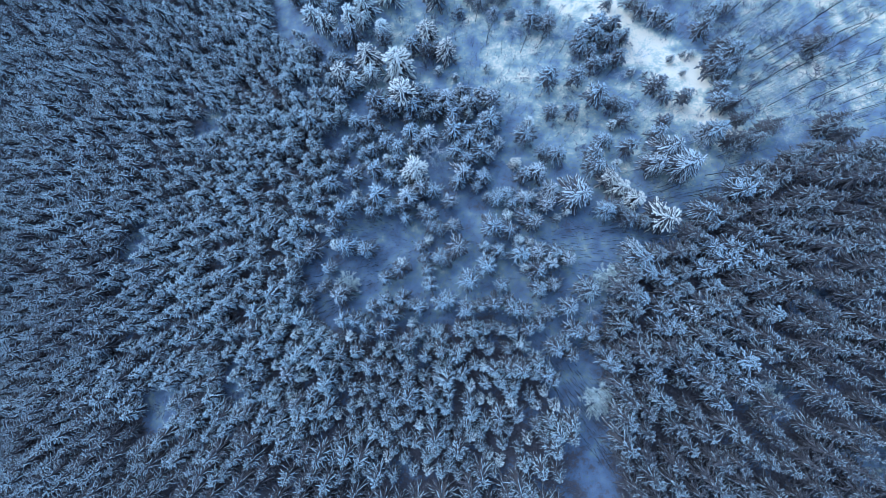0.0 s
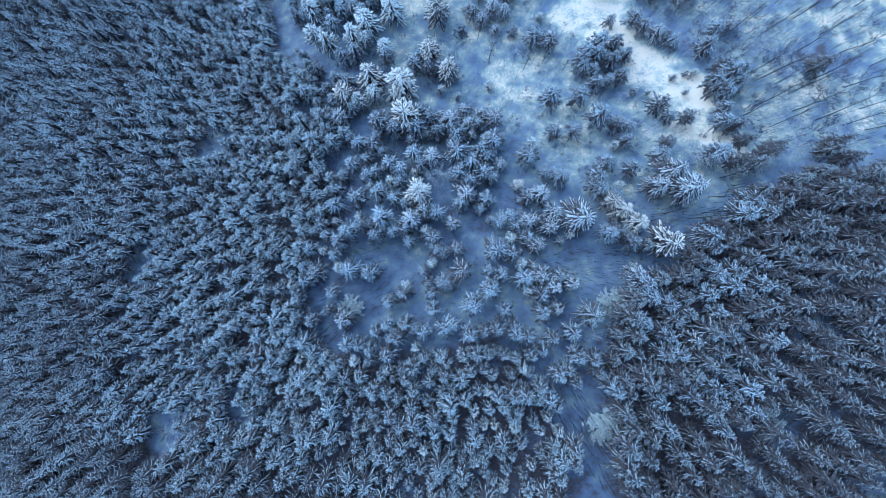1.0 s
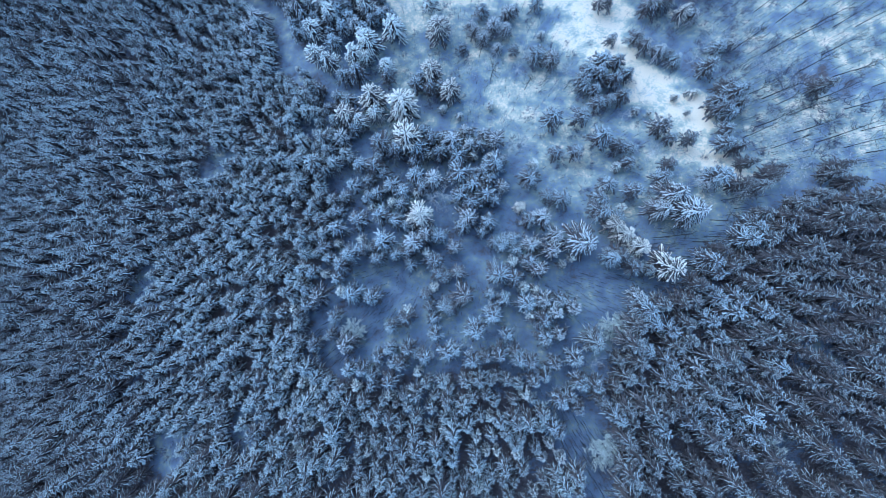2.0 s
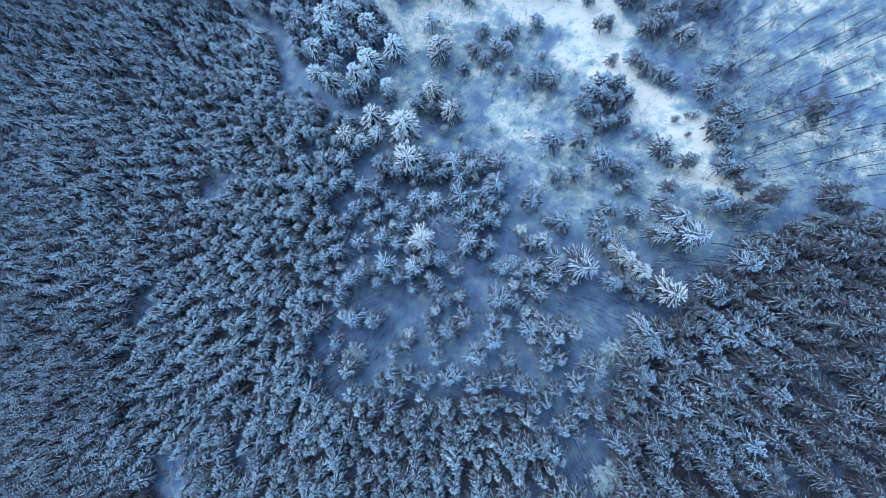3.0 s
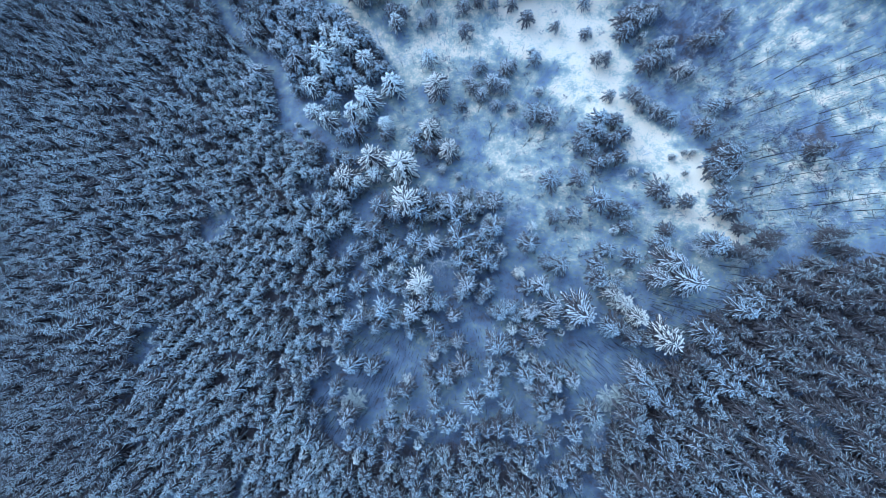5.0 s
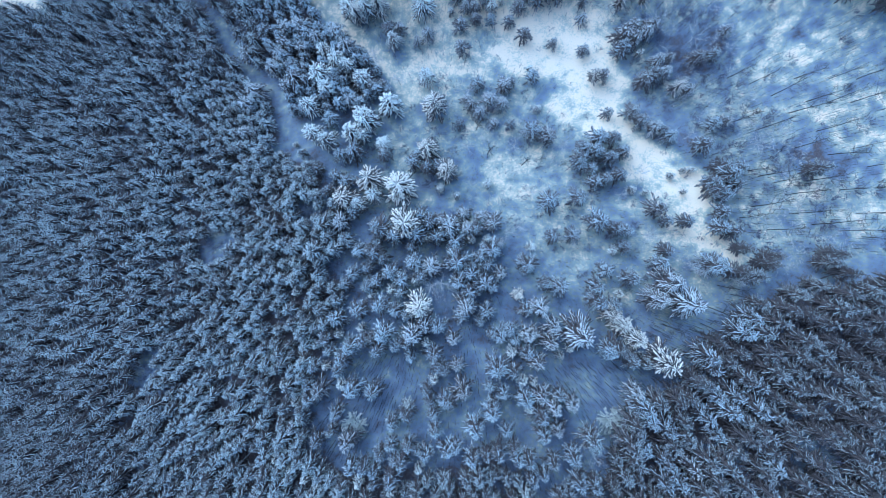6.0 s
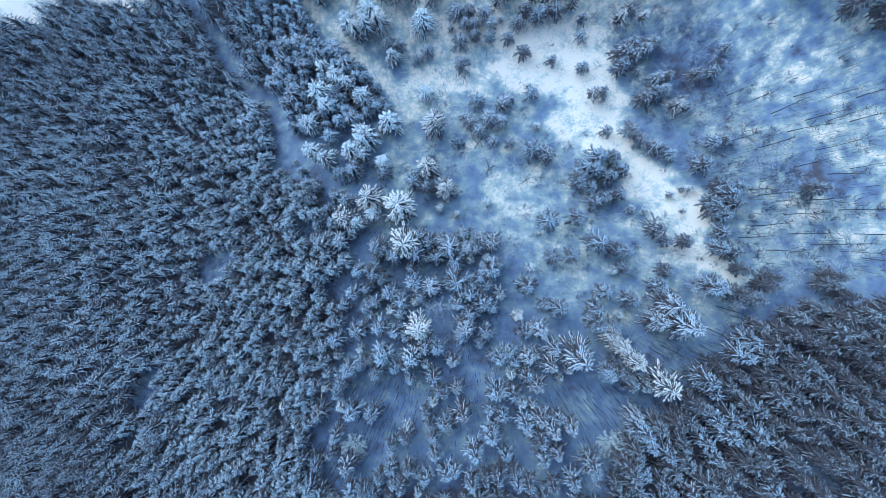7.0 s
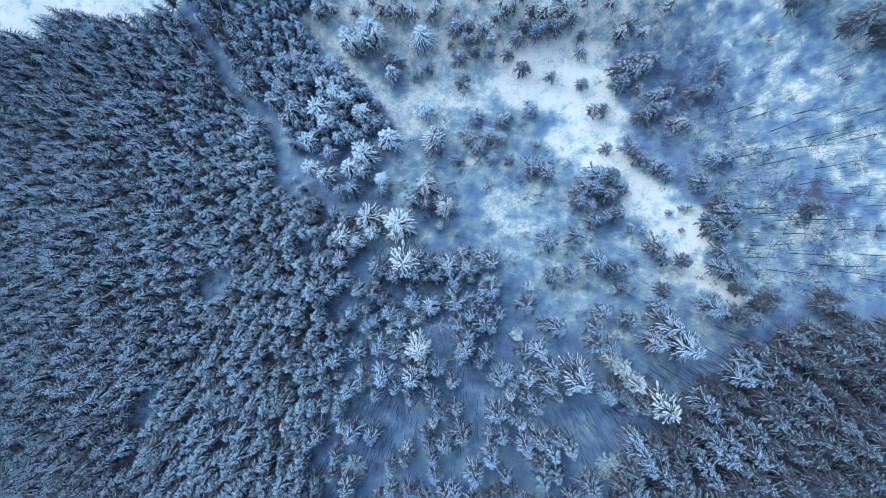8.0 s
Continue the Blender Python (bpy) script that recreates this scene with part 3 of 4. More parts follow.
SLOPE_SPRUCES_1 = [
    (35.9, 25.9, 0.7), (42.1, 22.2, 0.79), (51.5, 22, 1.15), (56.7, 12.3, 0.94), (29.3, 6.3, 0.85), (30.7, 6.8, 0.85),
    (33.1, 5.1, 0.69), (33.3, 4.1, 0.79), (47.1, 5.9, 1.02), (54, 9.3, 1.03), (57.7, 9.7, 1.03), (33.6, -2.7, 1),
    (36.1, 3.6, 0.63), (42.8, -1.3, 0.9), (46.4, 0.4, 0.71), (47.2, 3.5, 0.92), (47.4, -1.1, 0.85), (48.4, -3.6, 0.98),
    (50.4, -1, 0.85), (52.7, 1.9, 0.95), (53.9, -2.9, 0.88), (54.6, 0.8, 0.9), (24.3, -8.8, 0.95), (28.5, -11.8, 0.6),
    (33.4, -9.9, 0.78), (35.1, -5.2, 0.89), (36.5, -11.9, 0.77), (37.5, -6.6, 0.84), (41, -5.5, 0.79), (41, -8.2, 0.79),
    (44.9, -4.9, 0.79), (46.8, -8, 0.69), (24, -16.6, 0.69),
]
SLOPE_SPRUCES_2 = [
    (24.5, -18.5, 0.64), (27.6, -16.5, 0.59), (29.5, -14.8, 0.77), (32, -15.5, 0.49), (34.2, -17.6, 0.62), (36.1, -15.1, 0.76),
    (38.4, -15.1, 0.76), (40.2, -18.1, 0.79), (42.9, -19.7, 0.87), (48.7, -19.9, 0.95), (49.2, -15.1, 0.92), (53.2, -16, 0.83),
    (55.2, -12.3, 0.83), (26.6, -21.1, 0.76), (29.6, -26.7, 0.83), (29.9, -21.7, 0.66), (34.2, -22.7, 0.74), (34.6, -27, 0.82),
    (35, -20.3, 0.88), (38.8, -24.4, 0.51), (39, -21.5, 0.87), (44.1, -26.8, 0.72), (44.2, -22.5, 0.73), (47.3, -21.7, 0.65),
    (48.1, -26.4, 0.46), (48.3, -23.1, 0.81), (55.3, -22.9, 0.72),
]
SLOPE_SPRUCES = SLOPE_SPRUCES_1 + SLOPE_SPRUCES_2
VALLEY_SPRUCES_1 = [
    (19, 92, 0.72), (-49.9, 84.1, 1.03), (-45, 84.5, 1.02), (1.3, 91.9, 0.93), (3.3, 88.9, 0.65), (4.4, 91.8, 0.79),
    (5.6, 85.3, 0.65), (5.8, 88.8, 0.72), (8.2, 91.1, 0.93), (9.7, 84.7, 0.64), (14.3, 84.5, 0.64), (17.3, 88.2, 0.78),
    (21.6, 89.4, 0.85), (23.3, 91.3, 0.71), (26.2, 91.2, 0.92), (33, 84.1, 0.64), (33.3, 88.6, 0.57), (-54.9, 77.7, 0.95),
    (-46.2, 76.8, 1.08), (-44.9, 80, 1.01), (-40.2, 84, 1.08), (-39.9, 77.9, 1), (-35.5, 81.2, 1.07), (-31.1, 81.9, 1.07),
    (-27.8, 77.7, 1.26), (-17.2, 83.2, 0.86), (-14.2, 82.8, 0.72), (-9.7, 79.8, 0.57), (-6.7, 81.5, 0.79), (1.7, 77.1, 0.84),
    (1.9, 83.5, 0.86), (18, 80.6, 0.78), (25.3, 77.7, 0.56),
]
VALLEY_SPRUCES_2 = [
    (42.5, 78.4, 1.03), (44.6, 80.5, 1.03), (45.3, 77.2, 0.96), (48.3, 78.7, 0.82), (49.5, 80.7, 0.89), (66.6, 77.8, 0.67),
    (-47.4, 72.7, 1), (-42.1, 72.8, 1.06), (-40.6, 69.5, 1.26), (-30.5, 68.6, 0.91), (19.5, 68.6, 0.76), (32.4, 75.2, 0.69),
    (37.2, 68.2, 0.68), (41.5, 74.3, 1.02), (49.9, 71, 0.87), (53, 71.8, 0.68), (59.1, 71.1, 0.8), (62.8, 71.5, 0.79),
    (-53.1, 62.9, 1.26), (-52.3, 67, 1.14), (-43.1, 67.8, 0.98), (-25.9, 63.3, 0.96), (-21.1, 67, 0.83), (-18.5, 67.8, 0.63),
    (2.9, 62.8, 0.62), (4.2, 61.1, 0.68), (5.8, 66.7, 0.83), (8.4, 62.4, 0.95), (11.8, 61.2, 0.81), (12.3, 66, 0.89),
    (14.3, 67.3, 0.56), (46, 65.9, 1), (48.8, 66.8, 0.93),
]
VALLEY_SPRUCES_3 = [
    (51.6, 67.9, 0.8), (55.1, 64.9, 0.66), (55.9, 62.5, 0.79), (-52.3, 55.5, 1.03), (-30.9, 58.2, 0.95), (1.1, 56.1, 0.61),
    (6, 59.2, 0.74), (9.6, 56.3, 0.6), (13.4, 55.5, 0.6), (18.3, 53.5, 1.05), (37, 58.1, 0.6), (42.5, 57.7, 0.85),
    (44.1, 55.9, 0.85), (46.9, 53.9, 0.84), (49, 52.7, 0.65), (59.7, 53.7, 0.82), (63.2, 54.4, 0.64), (21.9, 52, 0.98),
]
VALLEY_SPRUCES = VALLEY_SPRUCES_1 + VALLEY_SPRUCES_2 + VALLEY_SPRUCES_3
YOUNG_SPRUCES_1 = [
    (-0.7, 88.3, 0.44), (12.7, 90, 0.43), (19.1, 70.9, 0.49), (-40.1, 52.1, 0.34), (20.1, 59.9, 0.54), (-38.4, 45.7, 0.47),
    (-3.8, 39.8, 0.51), (0.1, 38.1, 0.45), (7.2, 41, 0.51), (39.9, 38.6, 0.5), (43, 37.9, 0.37), (49, 41.6, 0.44),
    (51.1, 37.7, 0.31), (52, 42.9, 0.38), (54.1, 43.1, 0.38), (-6.8, 28.5, 0.55), (6.5, 28.1, 0.48), (2.9, 27.9, 0.54),
    (15.9, 26, 0.54), (33.8, 25.3, 0.53), (-35.3, 17.1, 0.47), (-18.7, 16.6, 0.53), (-14.6, 17.6, 0.53), (-9.3, 19.3, 0.53),
    (33.7, 16.2, 0.45), (-25.2, 8.7, 0.51), (-20.6, 10, 0.51), (-6.7, 6.9, 0.5), (10.5, 5.3, 0.55), (20.3, 4.5, 0.44),
    (22.3, 5.8, 0.44), (36.2, 4.4, 0.43), (-36.6, -1.1, 0.45),
]
YOUNG_SPRUCES_2 = [
    (-33.2, -4, 0.55), (-27.6, 2.6, 0.45), (-24, -0.8, 0.55), (-5.2, 0.1, 0.49), (12.4, 0.1, 0.53), (14.4, -0.1, 0.43),
    (-10.4, -4.1, 0.54), (13.3, -4.8, 0.53), (-36.7, -14.7, 0.54), (-33.4, -16.3, 0.53), (-30.6, -18, 0.53), (-28.3, -18.5, 0.53),
    (-19.8, -18, 0.52), (-13.5, -19.6, 0.52), (-8.2, -15.5, 0.47), (11.6, -18.6, 0.5), (-34.2, -23.7, 0.52), (-29.6, -25.8, 0.52),
    (-29.1, -23.5, 0.52), (-28, -25.5, 0.47), (-23, -23.3, 0.51), (-21.2, -27.3, 0.41), (2.9, -26.4, 0.49), (5.1, -22.9, 0.49),
    (15.9, -27, 0.48), (-21.7, -32.1, 0.5), (-17.2, -29.7, 0.45), (-6.4, -33.1, 0.54), (3, -34.7, 0.48), (4.6, -28.6, 0.44),
    (6.3, -28.7, 0.39), (10, -28.8, 0.53), (12.7, -34.7, 0.48),
]
YOUNG_SPRUCES_3 = [
    (14.4, -29.2, 0.48), (17.8, -29.1, 0.48), (-12, -38.5, 0.49), (-4.9, -40.2, 0.53), (5.9, -37.7, 0.48), (7.8, -38.4, 0.47),
]
YOUNG_SPRUCES = YOUNG_SPRUCES_1 + YOUNG_SPRUCES_2 + YOUNG_SPRUCES_3
FAR_SPRUCES = [
    (10.0, 88.7),
]
EAST_SPRUCES = [
    (34.5, 67.8), (42.0, 87.3), (44.8, 90.0), (48.0, 87.5), (27.2, 94.2), (52.7, 63.3),
]
DARK_PINES = [
    (82.6, 92.9), (81.0, 91.3), (84.5, 93.7), (96.0, 82.3), (99.3, 82.1), (96.9, 79.2), (92.1, 84.9), (91.1, 83.8),
]
BARE_TREES = [
    (65.8, 42.4), (62.1, 31.7), (65.5, 34.2), (72.2, 32.4), (68.3, 41.1), (77.3, 39.7), (82.9, 37.4), (67.0, 29.0),
    (54.3, 17.6), (80.4, 28.6), (82.2, 51.2), (83.0, 45.5), (77.0, 47.4), (70.7, 39.4), (72.2, 36.6), (87.3, 46.5),
    (70.2, 52.2), (64.6, 54.1), (77.8, 56.0), (81.6, 58.5), (85.8, 58.0), (89.8, 57.5), (75.2, 60.7), (71.1, 64.1),
    (86.8, 63.7), (80.4, 64.6), (91.8, 63.0), (66.6, 66.1), (75.7, 30.0), (83.9, 27.3), (84.4, 32.2), (89.2, 42.3),
    (47.0, 9.1), (49.4, 10.2), (41.8, 10.1), (51.2, 13.5),
]
VALLEY_BARE_TREES = [
    (13.8, 49.9), (16.0, 52.9), (17.1, 38.7), (15.6, 45.3), (19.7, 46.7), (25.3, 49.7), (7.6, 48.4), (5.0, 54.7),
    (2.1, 50.1), (-2.0, 61.3), (2.4, 72.7), (6.5, 59.5), (24.9, 45.1), (41.5, 28.1), (51.0, 23.0), (36.9, 37.7),
    (10.8, 29.8), (24.5, 28.3), (-5.6, 18.3), (30.4, -8.7), (44.6, -15.9), (-21.8, -7.7), (-17.9, 36.9), (3.3, 41.0),
    (24.8, -12.7),
]
FROSTED_BUSHES = [
    (-21.3, -8.4), (44.3, -16.1), (43.3, -15.5), (52.8, -27.0), (26.2, -27.6), (24.8, -28.6), (-30.1, -31.4), (28.9, -6.9),
]
BIG_LADEN = [
    (-27.8, 89.9), (-25.7, 87.2), (-27.2, 88.2), (-23.1, 92.0), (-21.0, 91.6), (-19.9, 89.2), (-23.1, 88.7),
]
GLOOMY_SPRUCES = [
    (65.8, 16.5), (70.0, 18.1), (63.9, 23.6), (62.1, 22.3), (73.1, 22.3), (74.6, 24.0), (58.9, 25.4), (77.0, 42.1),
    (58.9, 19.7), (56.2, 20.9), (75.4, 20.7), (75.0, 14.0),
]
PALE_TREES = [
    (-3.7, 18.8), (67.0, 48.3), (71.0, 41.6), (75.0, 27.5), (13.4, 30.7), (40.8, 28.5), (49.2, 20.9), (48.6, 22.2), (56.2, 19.2), (-20.2, 74.5), (-14.2, 68.1),
]
FAR_GROVE = [
    (-35.6, 96.7), (-31.9, 98.1), (-18.9, 97.3), (-16.2, 96.8), (-14.8, 96.0), (-13.0, 97.4), (-10.3, 96.1), (-5.9, 95.6),
    (-4.4, 96.8), (11.6, 94.1), (13.8, 95.5), (16.0, 96.4), (21.0, 95.1), (23.9, 94.2), (28.9, 95.6), (30.9, 92.3),
]

SNOWY = "young spruce with snow lying along its dark boughs"
MODELS = [spruce("spruce", 10 + k, 10.4 + 0.4 * k, 2.3, CROWN_FRESH, SNOWY) for k in range(6)]
SLOPE = [spruce("slender_spruce", 80 + k, 12.5 + 0.4 * k, 2.35, CROWN_FRESH if k % 2 else CROWN, "slender spruce with streaks of snow on its dark boughs", whorls=9) for k in range(4)]
PALE = [spruce("meadow_spruce", 20 + k, 10, 2.3, CROWN_PALE if k else CROWN_FRESH, "spruce whitened with snow at the edge of the meadow", blunt=0.6) for k in range(4)]
LADEN = [spruce("laden_spruce", 30 + k, 11 + 0.5 * k, 2.4, CROWN_LADEN, "spruce with its boughs laden with snow", width=1.35, blunt=0.6) for k in range(3)]
SNOWED = [spruce("laden_spruce", 35 + k, 11 + 0.5 * k, 2.35, CROWN_PALE, "spruce with plenty of snow on its boughs", width=1.15, blunt=0.7) for k in range(3)]
WHITE = [spruce("white_spruce", 40 + k, 11.5, 2.3, CROWN_WHITE, "spruce thickly covered all over in white snow", whorls=8, boughs=12, width=1.35, blunt=0.55) for k in range(3)]
SMALL = [spruce("spruce_sapling", 50 + k, 9.5, 2.2, CROWN_LADEN, "small spruce sapling standing in the snow", whorls=6) for k in range(2)]
TALL = [spruce("tall_spruce", 60 + k, 12.5 if k < 2 else 14.5, 2.4, CROWN_PALE if k < 2 else CROWN_THIN, "tall old spruce with long boughs under thick snow" if k < 2
               else "tall dark spruce with thin streaks of snow", whorls=11, boughs=12, width=1.25 if k < 2 else 0.9) for k in range(4)]
PINES = [spruce("pine", 70 + k, 18, 2.4, CROWN_DARK, "tall dark pine dusted with a little snow", "pine", whorls=24, boughs=12, width=0.8, blunt=0.5) for k in range(2)]
CLOSED = [p for p in GLADE_SPRUCES if inside(WEST_STAND, p[0], p[1])]
stand_of([p for p in GLADE_SPRUCES if p not in CLOSED], MODELS, "spruces round the glades", 0.9, 1.1, 7)
stand_of([p for p in LADEN_SPRUCES if p[1] > 36], LADEN, "snow-laden spruces", 0.95, 1.1, 2)
stand_of([p for p in LADEN_SPRUCES if p[1] <= 36], SNOWED, "well-snowed spruces in the glades", 0.95, 1.1, 2)
stand_of(WHITE_SPRUCES, WHITE, "white spruces", 0.95, 1.05, 3)
stand_of(YOUNG_SPRUCES, SMALL, "young spruces in the open", 0.9, 1.1, 4)
stand_of(VALLEY_SPRUCES, PALE, "spruces by the meadow", 0.9, 1.05, 5)
stand_of(SLOPE_SPRUCES, SLOPE, "spruces on the steep slope", 0.9, 1.1, 8)
stand_of(TALL_SPRUCES, TALL[:2], "tall spruces", 0.95, 1.1, 9)
stand_of(GLOOMY_SPRUCES, TALL[2:], "tall dark spruces", 0.8, 1.05, 16)
stand_of(FAR_SPRUCES, PALE + LADEN[:1], "spruces across the meadow", 0.75, 1.1, 10)
stand_of(BIG_LADEN, LADEN[:2] + WHITE[:1], "great laden spruces by the lane", 1.15, 1.35, 15)
stand_of(DARK_PINES, PINES, "dark pines", 0.9, 1.1, 12)


# ---- the closed forest stands ----
PLACED = [p[:2] for p in GLADE_SPRUCES + LADEN_SPRUCES + WHITE_SPRUCES + YOUNG_SPRUCES + VALLEY_SPRUCES + SLOPE_SPRUCES + TALL_SPRUCES
          + GLOOMY_SPRUCES + FAR_SPRUCES + EAST_SPRUCES + FAR_GROVE + DARK_PINES + BIG_LADEN]


def scatter(poly, gap, tries, seed, keep_off=2.0):
    """Places in an outline at least so far from each other and from the trees that stand already."""
    rng = np.random.default_rng(seed)
    p = np.array(poly)
    xy = rng.uniform(p.min(0), p.max(0), (tries, 2))
    xy = xy[inside(poly, xy[:, 0], xy[:, 1])]
    off = way(TRACK, xy[:, 0], xy[:, 1]) > 2.2
    off &= way(LANE, xy[:, 0], xy[:, 1]) > 2.5
    off &= ~inside(FIELD, xy[:, 0], xy[:, 1])
    for hx, hy, hr in HOLES:
        off &= np.hypot(xy[:, 0] - hx, xy[:, 1] - hy) > hr
    grid = {}
    for x, y in PLACED:
        grid.setdefault((int(x // 4), int(y // 4)), []).append((x, y, keep_off))
    out = []
    for x, y in xy[off]:
        a, b = int(x // 4), int(y // 4)
        if all((x - qx) ** 2 + (y - qy) ** 2 > g * g for i in (-1, 0, 1) for j in (-1, 0, 1) for qx, qy, g in grid.get((a + i, b + j), ())):
            grid.setdefault((a, b), []).append((x, y, gap))
            out.append((x, y))
    return out


def forest(name, places, shapes, label, seed, mat, low=0.8, high=1.15):
    """A closed stand of trees joined into one."""
    rng = np.random.default_rng(seed)
    V, F, L, n = [], [], [], 0
    for x, y, *breadth in places:
        v, f, l = shapes[rng.integers(len(shapes))]
        a, s = rng.uniform(0, 6.28), rng.uniform(low, high) * (breadth[0] if breadth else 1)
        c, d = math.cos(a) * s, math.sin(a) * s
        V.append(np.stack([v[:, 0] * c - v[:, 1] * d + x, v[:, 0] * d + v[:, 1] * c + y, v[:, 2] * s + float(land(x, y))], -1))
        F.append(f + n)
        L.append(l + rng.uniform(-0.12, 0.12))
        n += len(v)
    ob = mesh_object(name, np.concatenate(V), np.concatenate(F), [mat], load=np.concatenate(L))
    return tagged(ob, label, "forest", kind="stuff")


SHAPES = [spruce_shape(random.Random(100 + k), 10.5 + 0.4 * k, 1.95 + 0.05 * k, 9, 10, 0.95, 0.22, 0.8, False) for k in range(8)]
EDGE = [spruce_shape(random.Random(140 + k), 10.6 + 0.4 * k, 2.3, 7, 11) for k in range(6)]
forest("spruce_forest", CLOSED, EDGE, "snow-covered spruces along the edge of the plantation", 8, CROWN_MID, 1.0, 1.15)
WEST = [p for p in scatter(WEST_STAND, 2.4, 42000, 21) if p[1] > -58 and p[0] < 20 and p[0] > -132 - 0.3 * p[1]]
fringe = random.Random(7)
# nearer trees take the lighter crown colour, outer ones the duller
near = [p for p in WEST if p[0] > -74 + fringe.gauss(0, 9) and -38 + fringe.gauss(0, 5) < p[1] < 72]
low_end = [p for p in WEST if p not in near and p[1] < -10 - 0.12 * p[0]]
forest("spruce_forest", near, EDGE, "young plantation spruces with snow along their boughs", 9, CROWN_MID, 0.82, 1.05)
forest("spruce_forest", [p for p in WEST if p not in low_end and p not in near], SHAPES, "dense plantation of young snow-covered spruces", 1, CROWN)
# thin snow, dulled further to stand in for vignetting in the lower corner
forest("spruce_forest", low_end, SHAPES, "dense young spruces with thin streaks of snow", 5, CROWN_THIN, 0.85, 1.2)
forest("spruce_grove", EAST_SPRUCES + FAR_GROVE, SHAPES, "scattered snowy spruces on the far bank", 6, CROWN_WHITE, 0.85, 1.15)
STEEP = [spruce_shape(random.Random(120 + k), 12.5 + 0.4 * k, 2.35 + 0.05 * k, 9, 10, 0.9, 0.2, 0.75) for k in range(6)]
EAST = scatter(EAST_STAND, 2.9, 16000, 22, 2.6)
# streaks of snow kept thin and dull, partly in place of vignetting
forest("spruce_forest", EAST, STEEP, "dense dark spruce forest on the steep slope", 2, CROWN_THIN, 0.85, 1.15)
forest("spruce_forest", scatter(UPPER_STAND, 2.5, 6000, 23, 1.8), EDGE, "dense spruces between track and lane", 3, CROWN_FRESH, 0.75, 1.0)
forest("spruce_forest", scatter(FAR_STAND, 5.2, 4000, 24), SHAPES, "open spruce wood across the valley", 4, CROWN_WHITE, 0.7, 1.1)


# ---- bare trees and brush ----
def bare_shape(rng, height, thick, limbs, twigs, spread, sides=5):
    V, F, n = [], [], 0

    def add(points, radii, sides):
        nonlocal n
        v, f = tube(points, radii, sides)
        V.append(v)
        F.append(f + n)
        n += len(v)

    bend = np.array([rng.uniform(-0.04, 0.04), rng.uniform(-0.04, 0.04)]) * height
    spine = lambda s: np.array([bend[0] * s * s, bend[1] * s * s, height * s])
    add([spine(s) - np.array([0, 0, 0.5 if s == 0 else 0]) for s in (0, 0.35, 0.7, 1)], [thick, thick * 0.75, thick * 0.45, thick * 0.12], sides)
    for k in range(limbs):
        s = rng.uniform(0.4, 0.95)
        a = rng.uniform(0, 6.28)
        r = spread * (1.15 - s) * rng.uniform(0.7, 1.2)
        p0 = spine(s)
        p2 = p0 + np.array([math.cos(a) * r, math.sin(a) * r, r * rng.uniform(0.5, 1.0)])
        p1 = (p0 + p2) / 2 + np.array([rng.uniform(-0.15, 0.15) * r, rng.uniform(-0.15, 0.15) * r, -0.08 * r])
        add([p0, p1, p2], [thick * 0.4, thick * 0.26, thick * 0.08], 3)
        for j in range(twigs):
            q = rng.uniform(0.3, 0.95)
            b = a + rng.uniform(-1.1, 1.1)
            e = r * rng.uniform(0.25, 0.5)
            p = p0 + (p2 - p0) * q
            add([p, p + np.array([math.cos(b) * e, math.sin(b) * e, e * rng.uniform(0.2, 0.9)])], [thick * 0.16, thick * 0.05], 3)
    return np.concatenate(V), np.concatenate(F)


def bare_tree(seed, height, thick, limbs, twigs, spread, mat, label):
    v, f = bare_shape(random.Random(seed), height, thick, limbs, twigs, spread)
    return tagged(mesh_object("bare_tree", v, f, [mat]), label, "tree")


BARE = [bare_tree(200 + k, 16 + 1.5 * k, 0.1, 18, 5, 3.4, GREY_BARK, "tall slender leafless tree with dark bark") for k in range(3)]
FROSTED = [bare_tree(210 + k, 9, 0.1, 24, 8, 4.2, FROST_BARK, "leafless tree with frosted pale twigs") for k in range(2)]
stand_of(BARE_TREES, BARE, "bare trees on the east bank", 0.8, 1.15, 13)
stand_of(VALLEY_BARE_TREES, FROSTED + BARE[:1], "bare trees by the meadow", 0.6, 1.0, 14)
def brush(name, poly, gap, tries, seed, heights, mat, label, thick=0.011, limbs=7):
    """Thin leafless saplings over a piece of ground."""
    rng = random.Random(seed)
    shapes = [bare_shape(rng, 1.0, thick, limbs, 1, 0.4, 3) for k in range(6)]
    V, F, n = [], [], 0
    for x, y in scatter(poly, gap, tries, seed, 0.8):
        if inside(MEADOW, x, y):
            continue
        v, f = rng.choice(shapes)
        h = rng.uniform(*heights)
        a = rng.uniform(0, 6.28)
        c, d = math.cos(a) * h, math.sin(a) * h
        V.append(np.stack([v[:, 0] * c - v[:, 1] * d + x, v[:, 0] * d + v[:, 1] * c + y, v[:, 2] * h + float(land(x, y))], -1))
        F.append(f + n)
        n += len(v)
    ob = mesh_object(name, np.concatenate(V), np.concatenate(F), [mat])
    tagged(ob, label, "brush", kind="stuff")


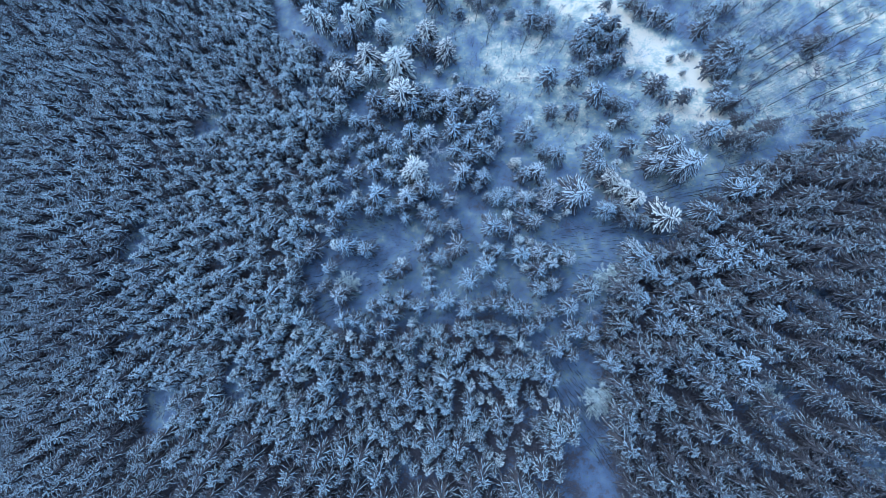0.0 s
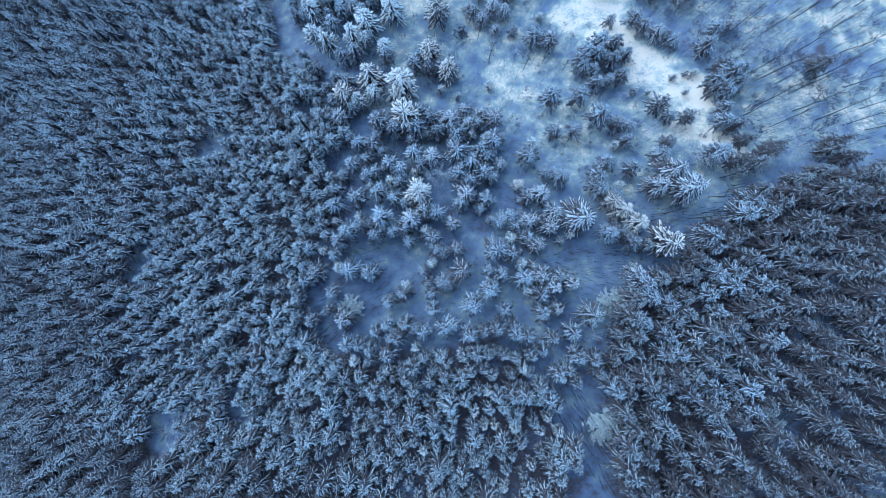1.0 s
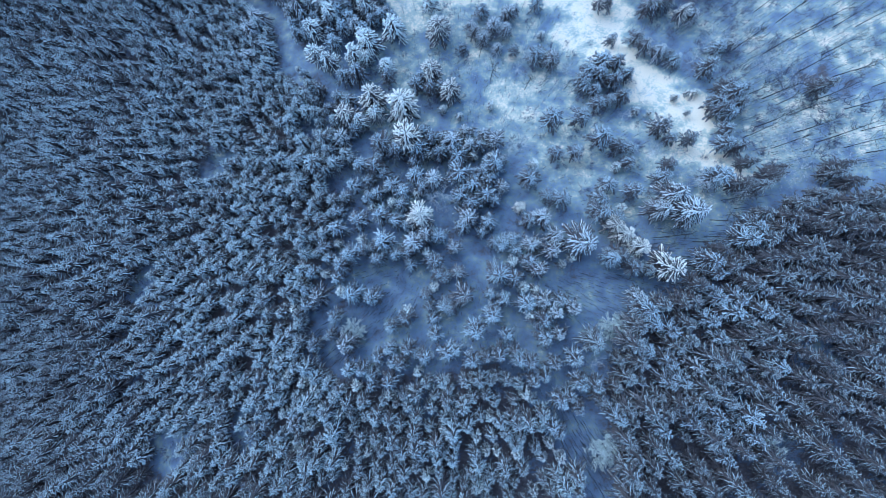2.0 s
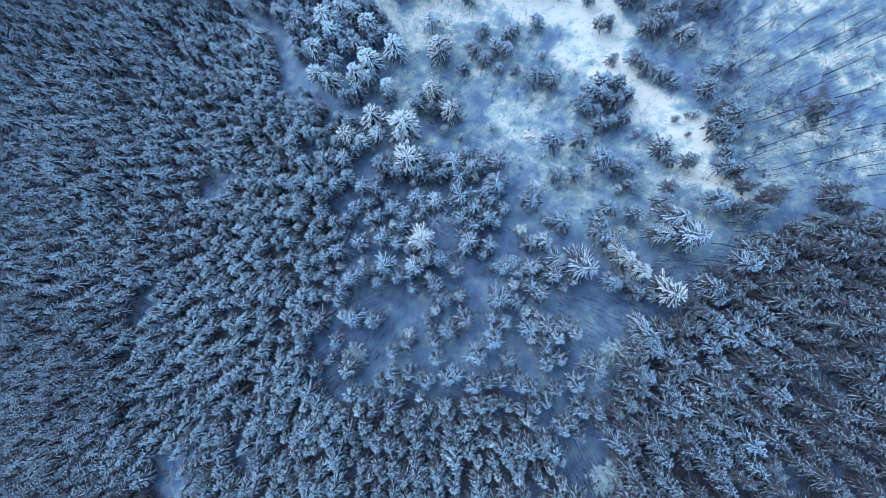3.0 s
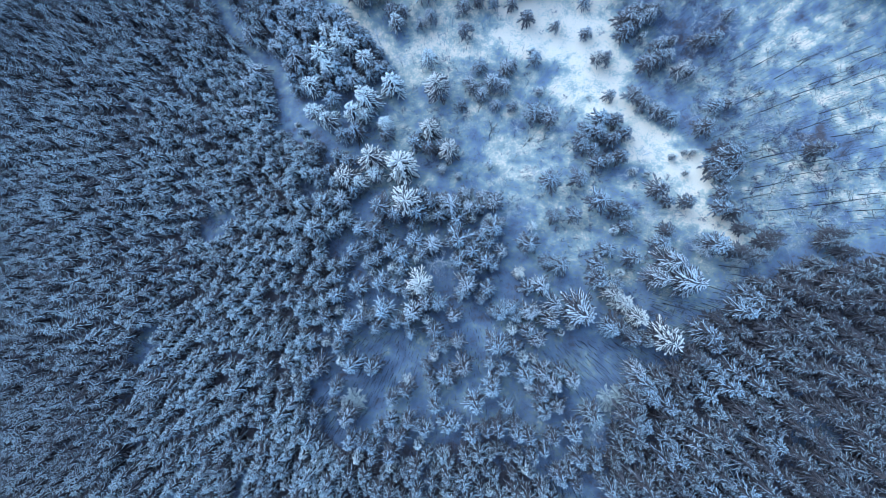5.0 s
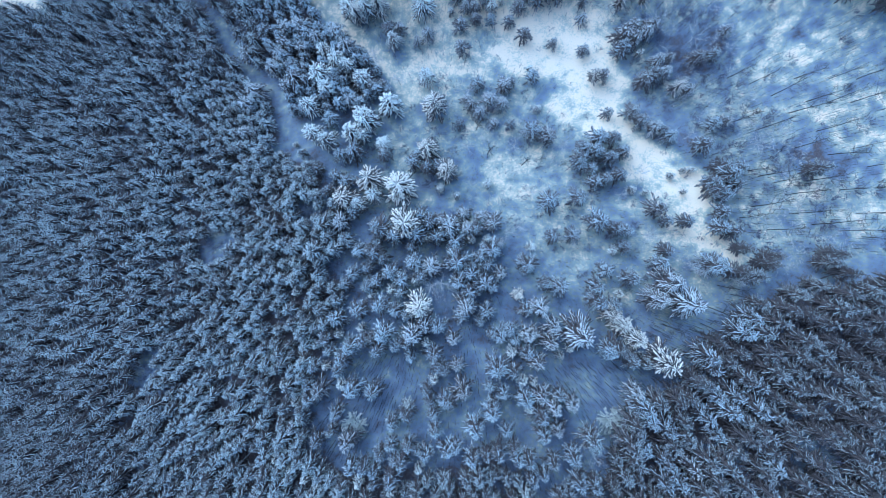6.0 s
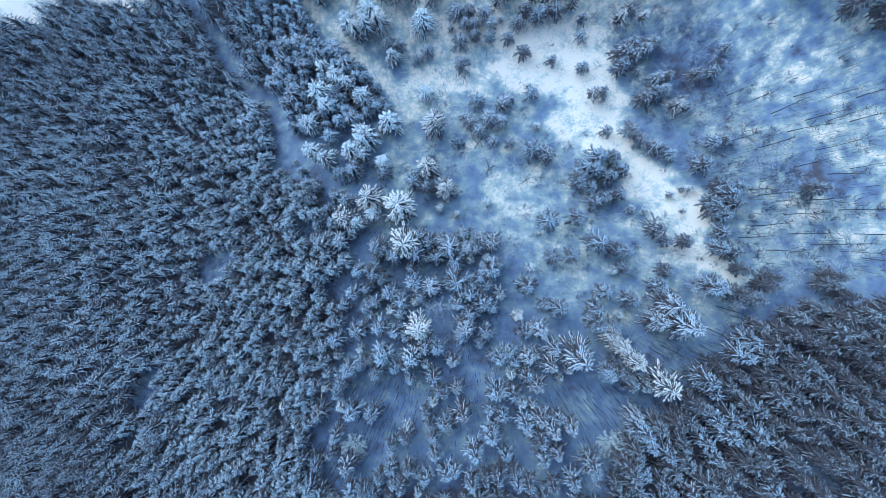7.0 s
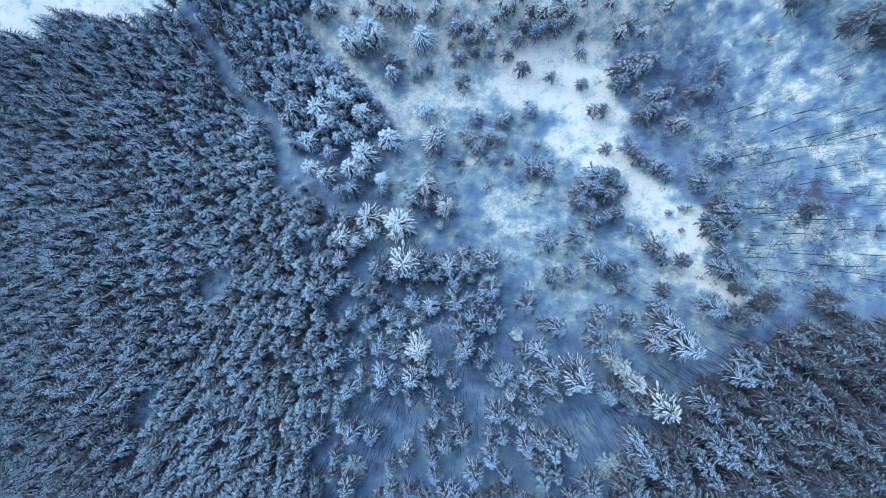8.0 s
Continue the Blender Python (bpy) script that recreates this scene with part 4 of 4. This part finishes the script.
def shrub(seed, height, mat, label, stems=26, thick=0.85):
    """A leafless bush: many stems and fine twigs from one root."""
    rng = random.Random(seed)
    V, F, n = [], [], 0
    for k in range(stems):
        a, out = rng.uniform(0, 6.28), 0.85 * math.sqrt(rng.uniform(0.02, 1.0))
        h = height * rng.uniform(0.75, 1.0) * math.sqrt(1.1 - out * out)
        foot = np.array([rng.uniform(-0.2, 0.2), rng.uniform(-0.2, 0.2), -0.2])
        top = np.array([math.cos(a) * out * height, math.sin(a) * out * height, h])
        mid = (foot + top) / 2 + np.array([0, 0, 0.15 * h])
        pieces = [([mid, top], [0.05 * thick, 0.02 * thick])]
        for j in range(5):
            p = mid + (top - mid) * rng.uniform(0, 1)
            c, e = rng.uniform(0, 6.28), height * rng.uniform(0.08, 0.2)
            pieces.append(([p, p + np.array([math.cos(c) * e, math.sin(c) * e, e * rng.uniform(0.2, 0.9)])], [0.04 * thick, 0.015 * thick]))
        for points, radii in pieces:
            v, f = tube(points, radii, 3)
            V.append(v)
            F.append(f + n)
            n += len(v)
    return tagged(mesh_object("shrub", np.concatenate(V), np.concatenate(F), [mat]), label, "shrub")


BRIGHT = [shrub(320, 3.6, RIME, "round bush with all its twigs white with frost", 95, 2.3)]
stand_of(PALE_TREES, FROSTED, "pale bare trees", 0.9, 1.2, 45)
stand_of(FROSTED_BUSHES, BRIGHT, "frosted bushes", 0.8, 1.1, 44)
SHRUBS = [shrub(300 + k, 2.6 + 0.5 * k, TWIGS if k < 3 else FROST_BARK,
                "leafless shrub with dark tangled twigs" if k < 3 else "leafless shrub with frosted twigs") for k in range(5)]
stand_of(scatter(BANK, 3.2, 2500, 41, 1.8), SHRUBS, "shrubs on the far bank", 0.7, 1.3, 41)
stand_of(scatter(VALLEY_FLOOR, 5.0, 1200, 42, 1.8), SHRUBS, "shrubs in the valley", 0.5, 1.1, 42)
stand_of(scatter(MEADOW, 6.5, 300, 43, 1.8), SHRUBS[:3], "small shrubs in the meadow", 0.2, 0.5, 43)
for model in MODELS + SLOPE + PALE + SNOWED + LADEN + WHITE + SMALL + TALL + PINES + BARE + FROSTED:
    for ob in (*model.children_recursive, model):
        bpy.data.objects.remove(ob)
stand_of([(x, y) for x, y, r in HOLES], SHRUBS[:3], "shrubs in gaps of the plantation", 1.0, 1.4, 47)
stand_of(scatter(EAST_SLOPE, 7.5, 1500, 46, 2.0), SHRUBS[:3], "shrubs on the east slope", 0.5, 1.3, 46)
for ob in SHRUBS + BRIGHT:
    bpy.data.objects.remove(ob)

VALE = [(-36, 46), (-30, 10), (-32, -12), (30, -32), (62, 10), (64, 30), (66, 95), (-36, 97), (-14, 66)]
brush("brush", VALE, 1.6, 5500, 31, (2.0, 6.0), TWIGS, "thin leafless saplings rising from the snow")
brush("brush", EAST_SLOPE, 2.6, 3000, 32, (2.0, 6.0), TWIGS, "thicket of thin bare trunks on a snowy bank")
for k, (poly, tries) in enumerate(zip(GLADES + [EAST_SLOPE, BANK], (650, 750, 480, 560, 220, 8000, 900))):
    brush("brush", poly, 0.35, tries, 50 + k, (1.5, 8.0) if k < 5 else (1.5, 5.5), GREY_BARK, "slender bare poles of young trees in the snow", 0.009, 0)
brush("tufts", VALE, 1.2, 1500, 61, (0.3, 1.1), TWIGS, "dark tufts of dead stalks poking through snow", 0.03, 4)
brush("tufts", EAST_SLOPE, 1.2, 1300, 62, (0.3, 1.1), TWIGS, "dark tufts of dead stalks poking through snow", 0.03, 4)
brush("brush", VALE, 0.8, 2600, 63, (1.0, 4.5), GREY_BARK, "slender bare poles of young trees in the snow", 0.014, 0)
brush("brush", EAST_SLOPE, 1.5, 300, 64, (4.0, 8.5), GREY_BARK, "tall thin bare trunks on a snowy bank", 0.007, 2)
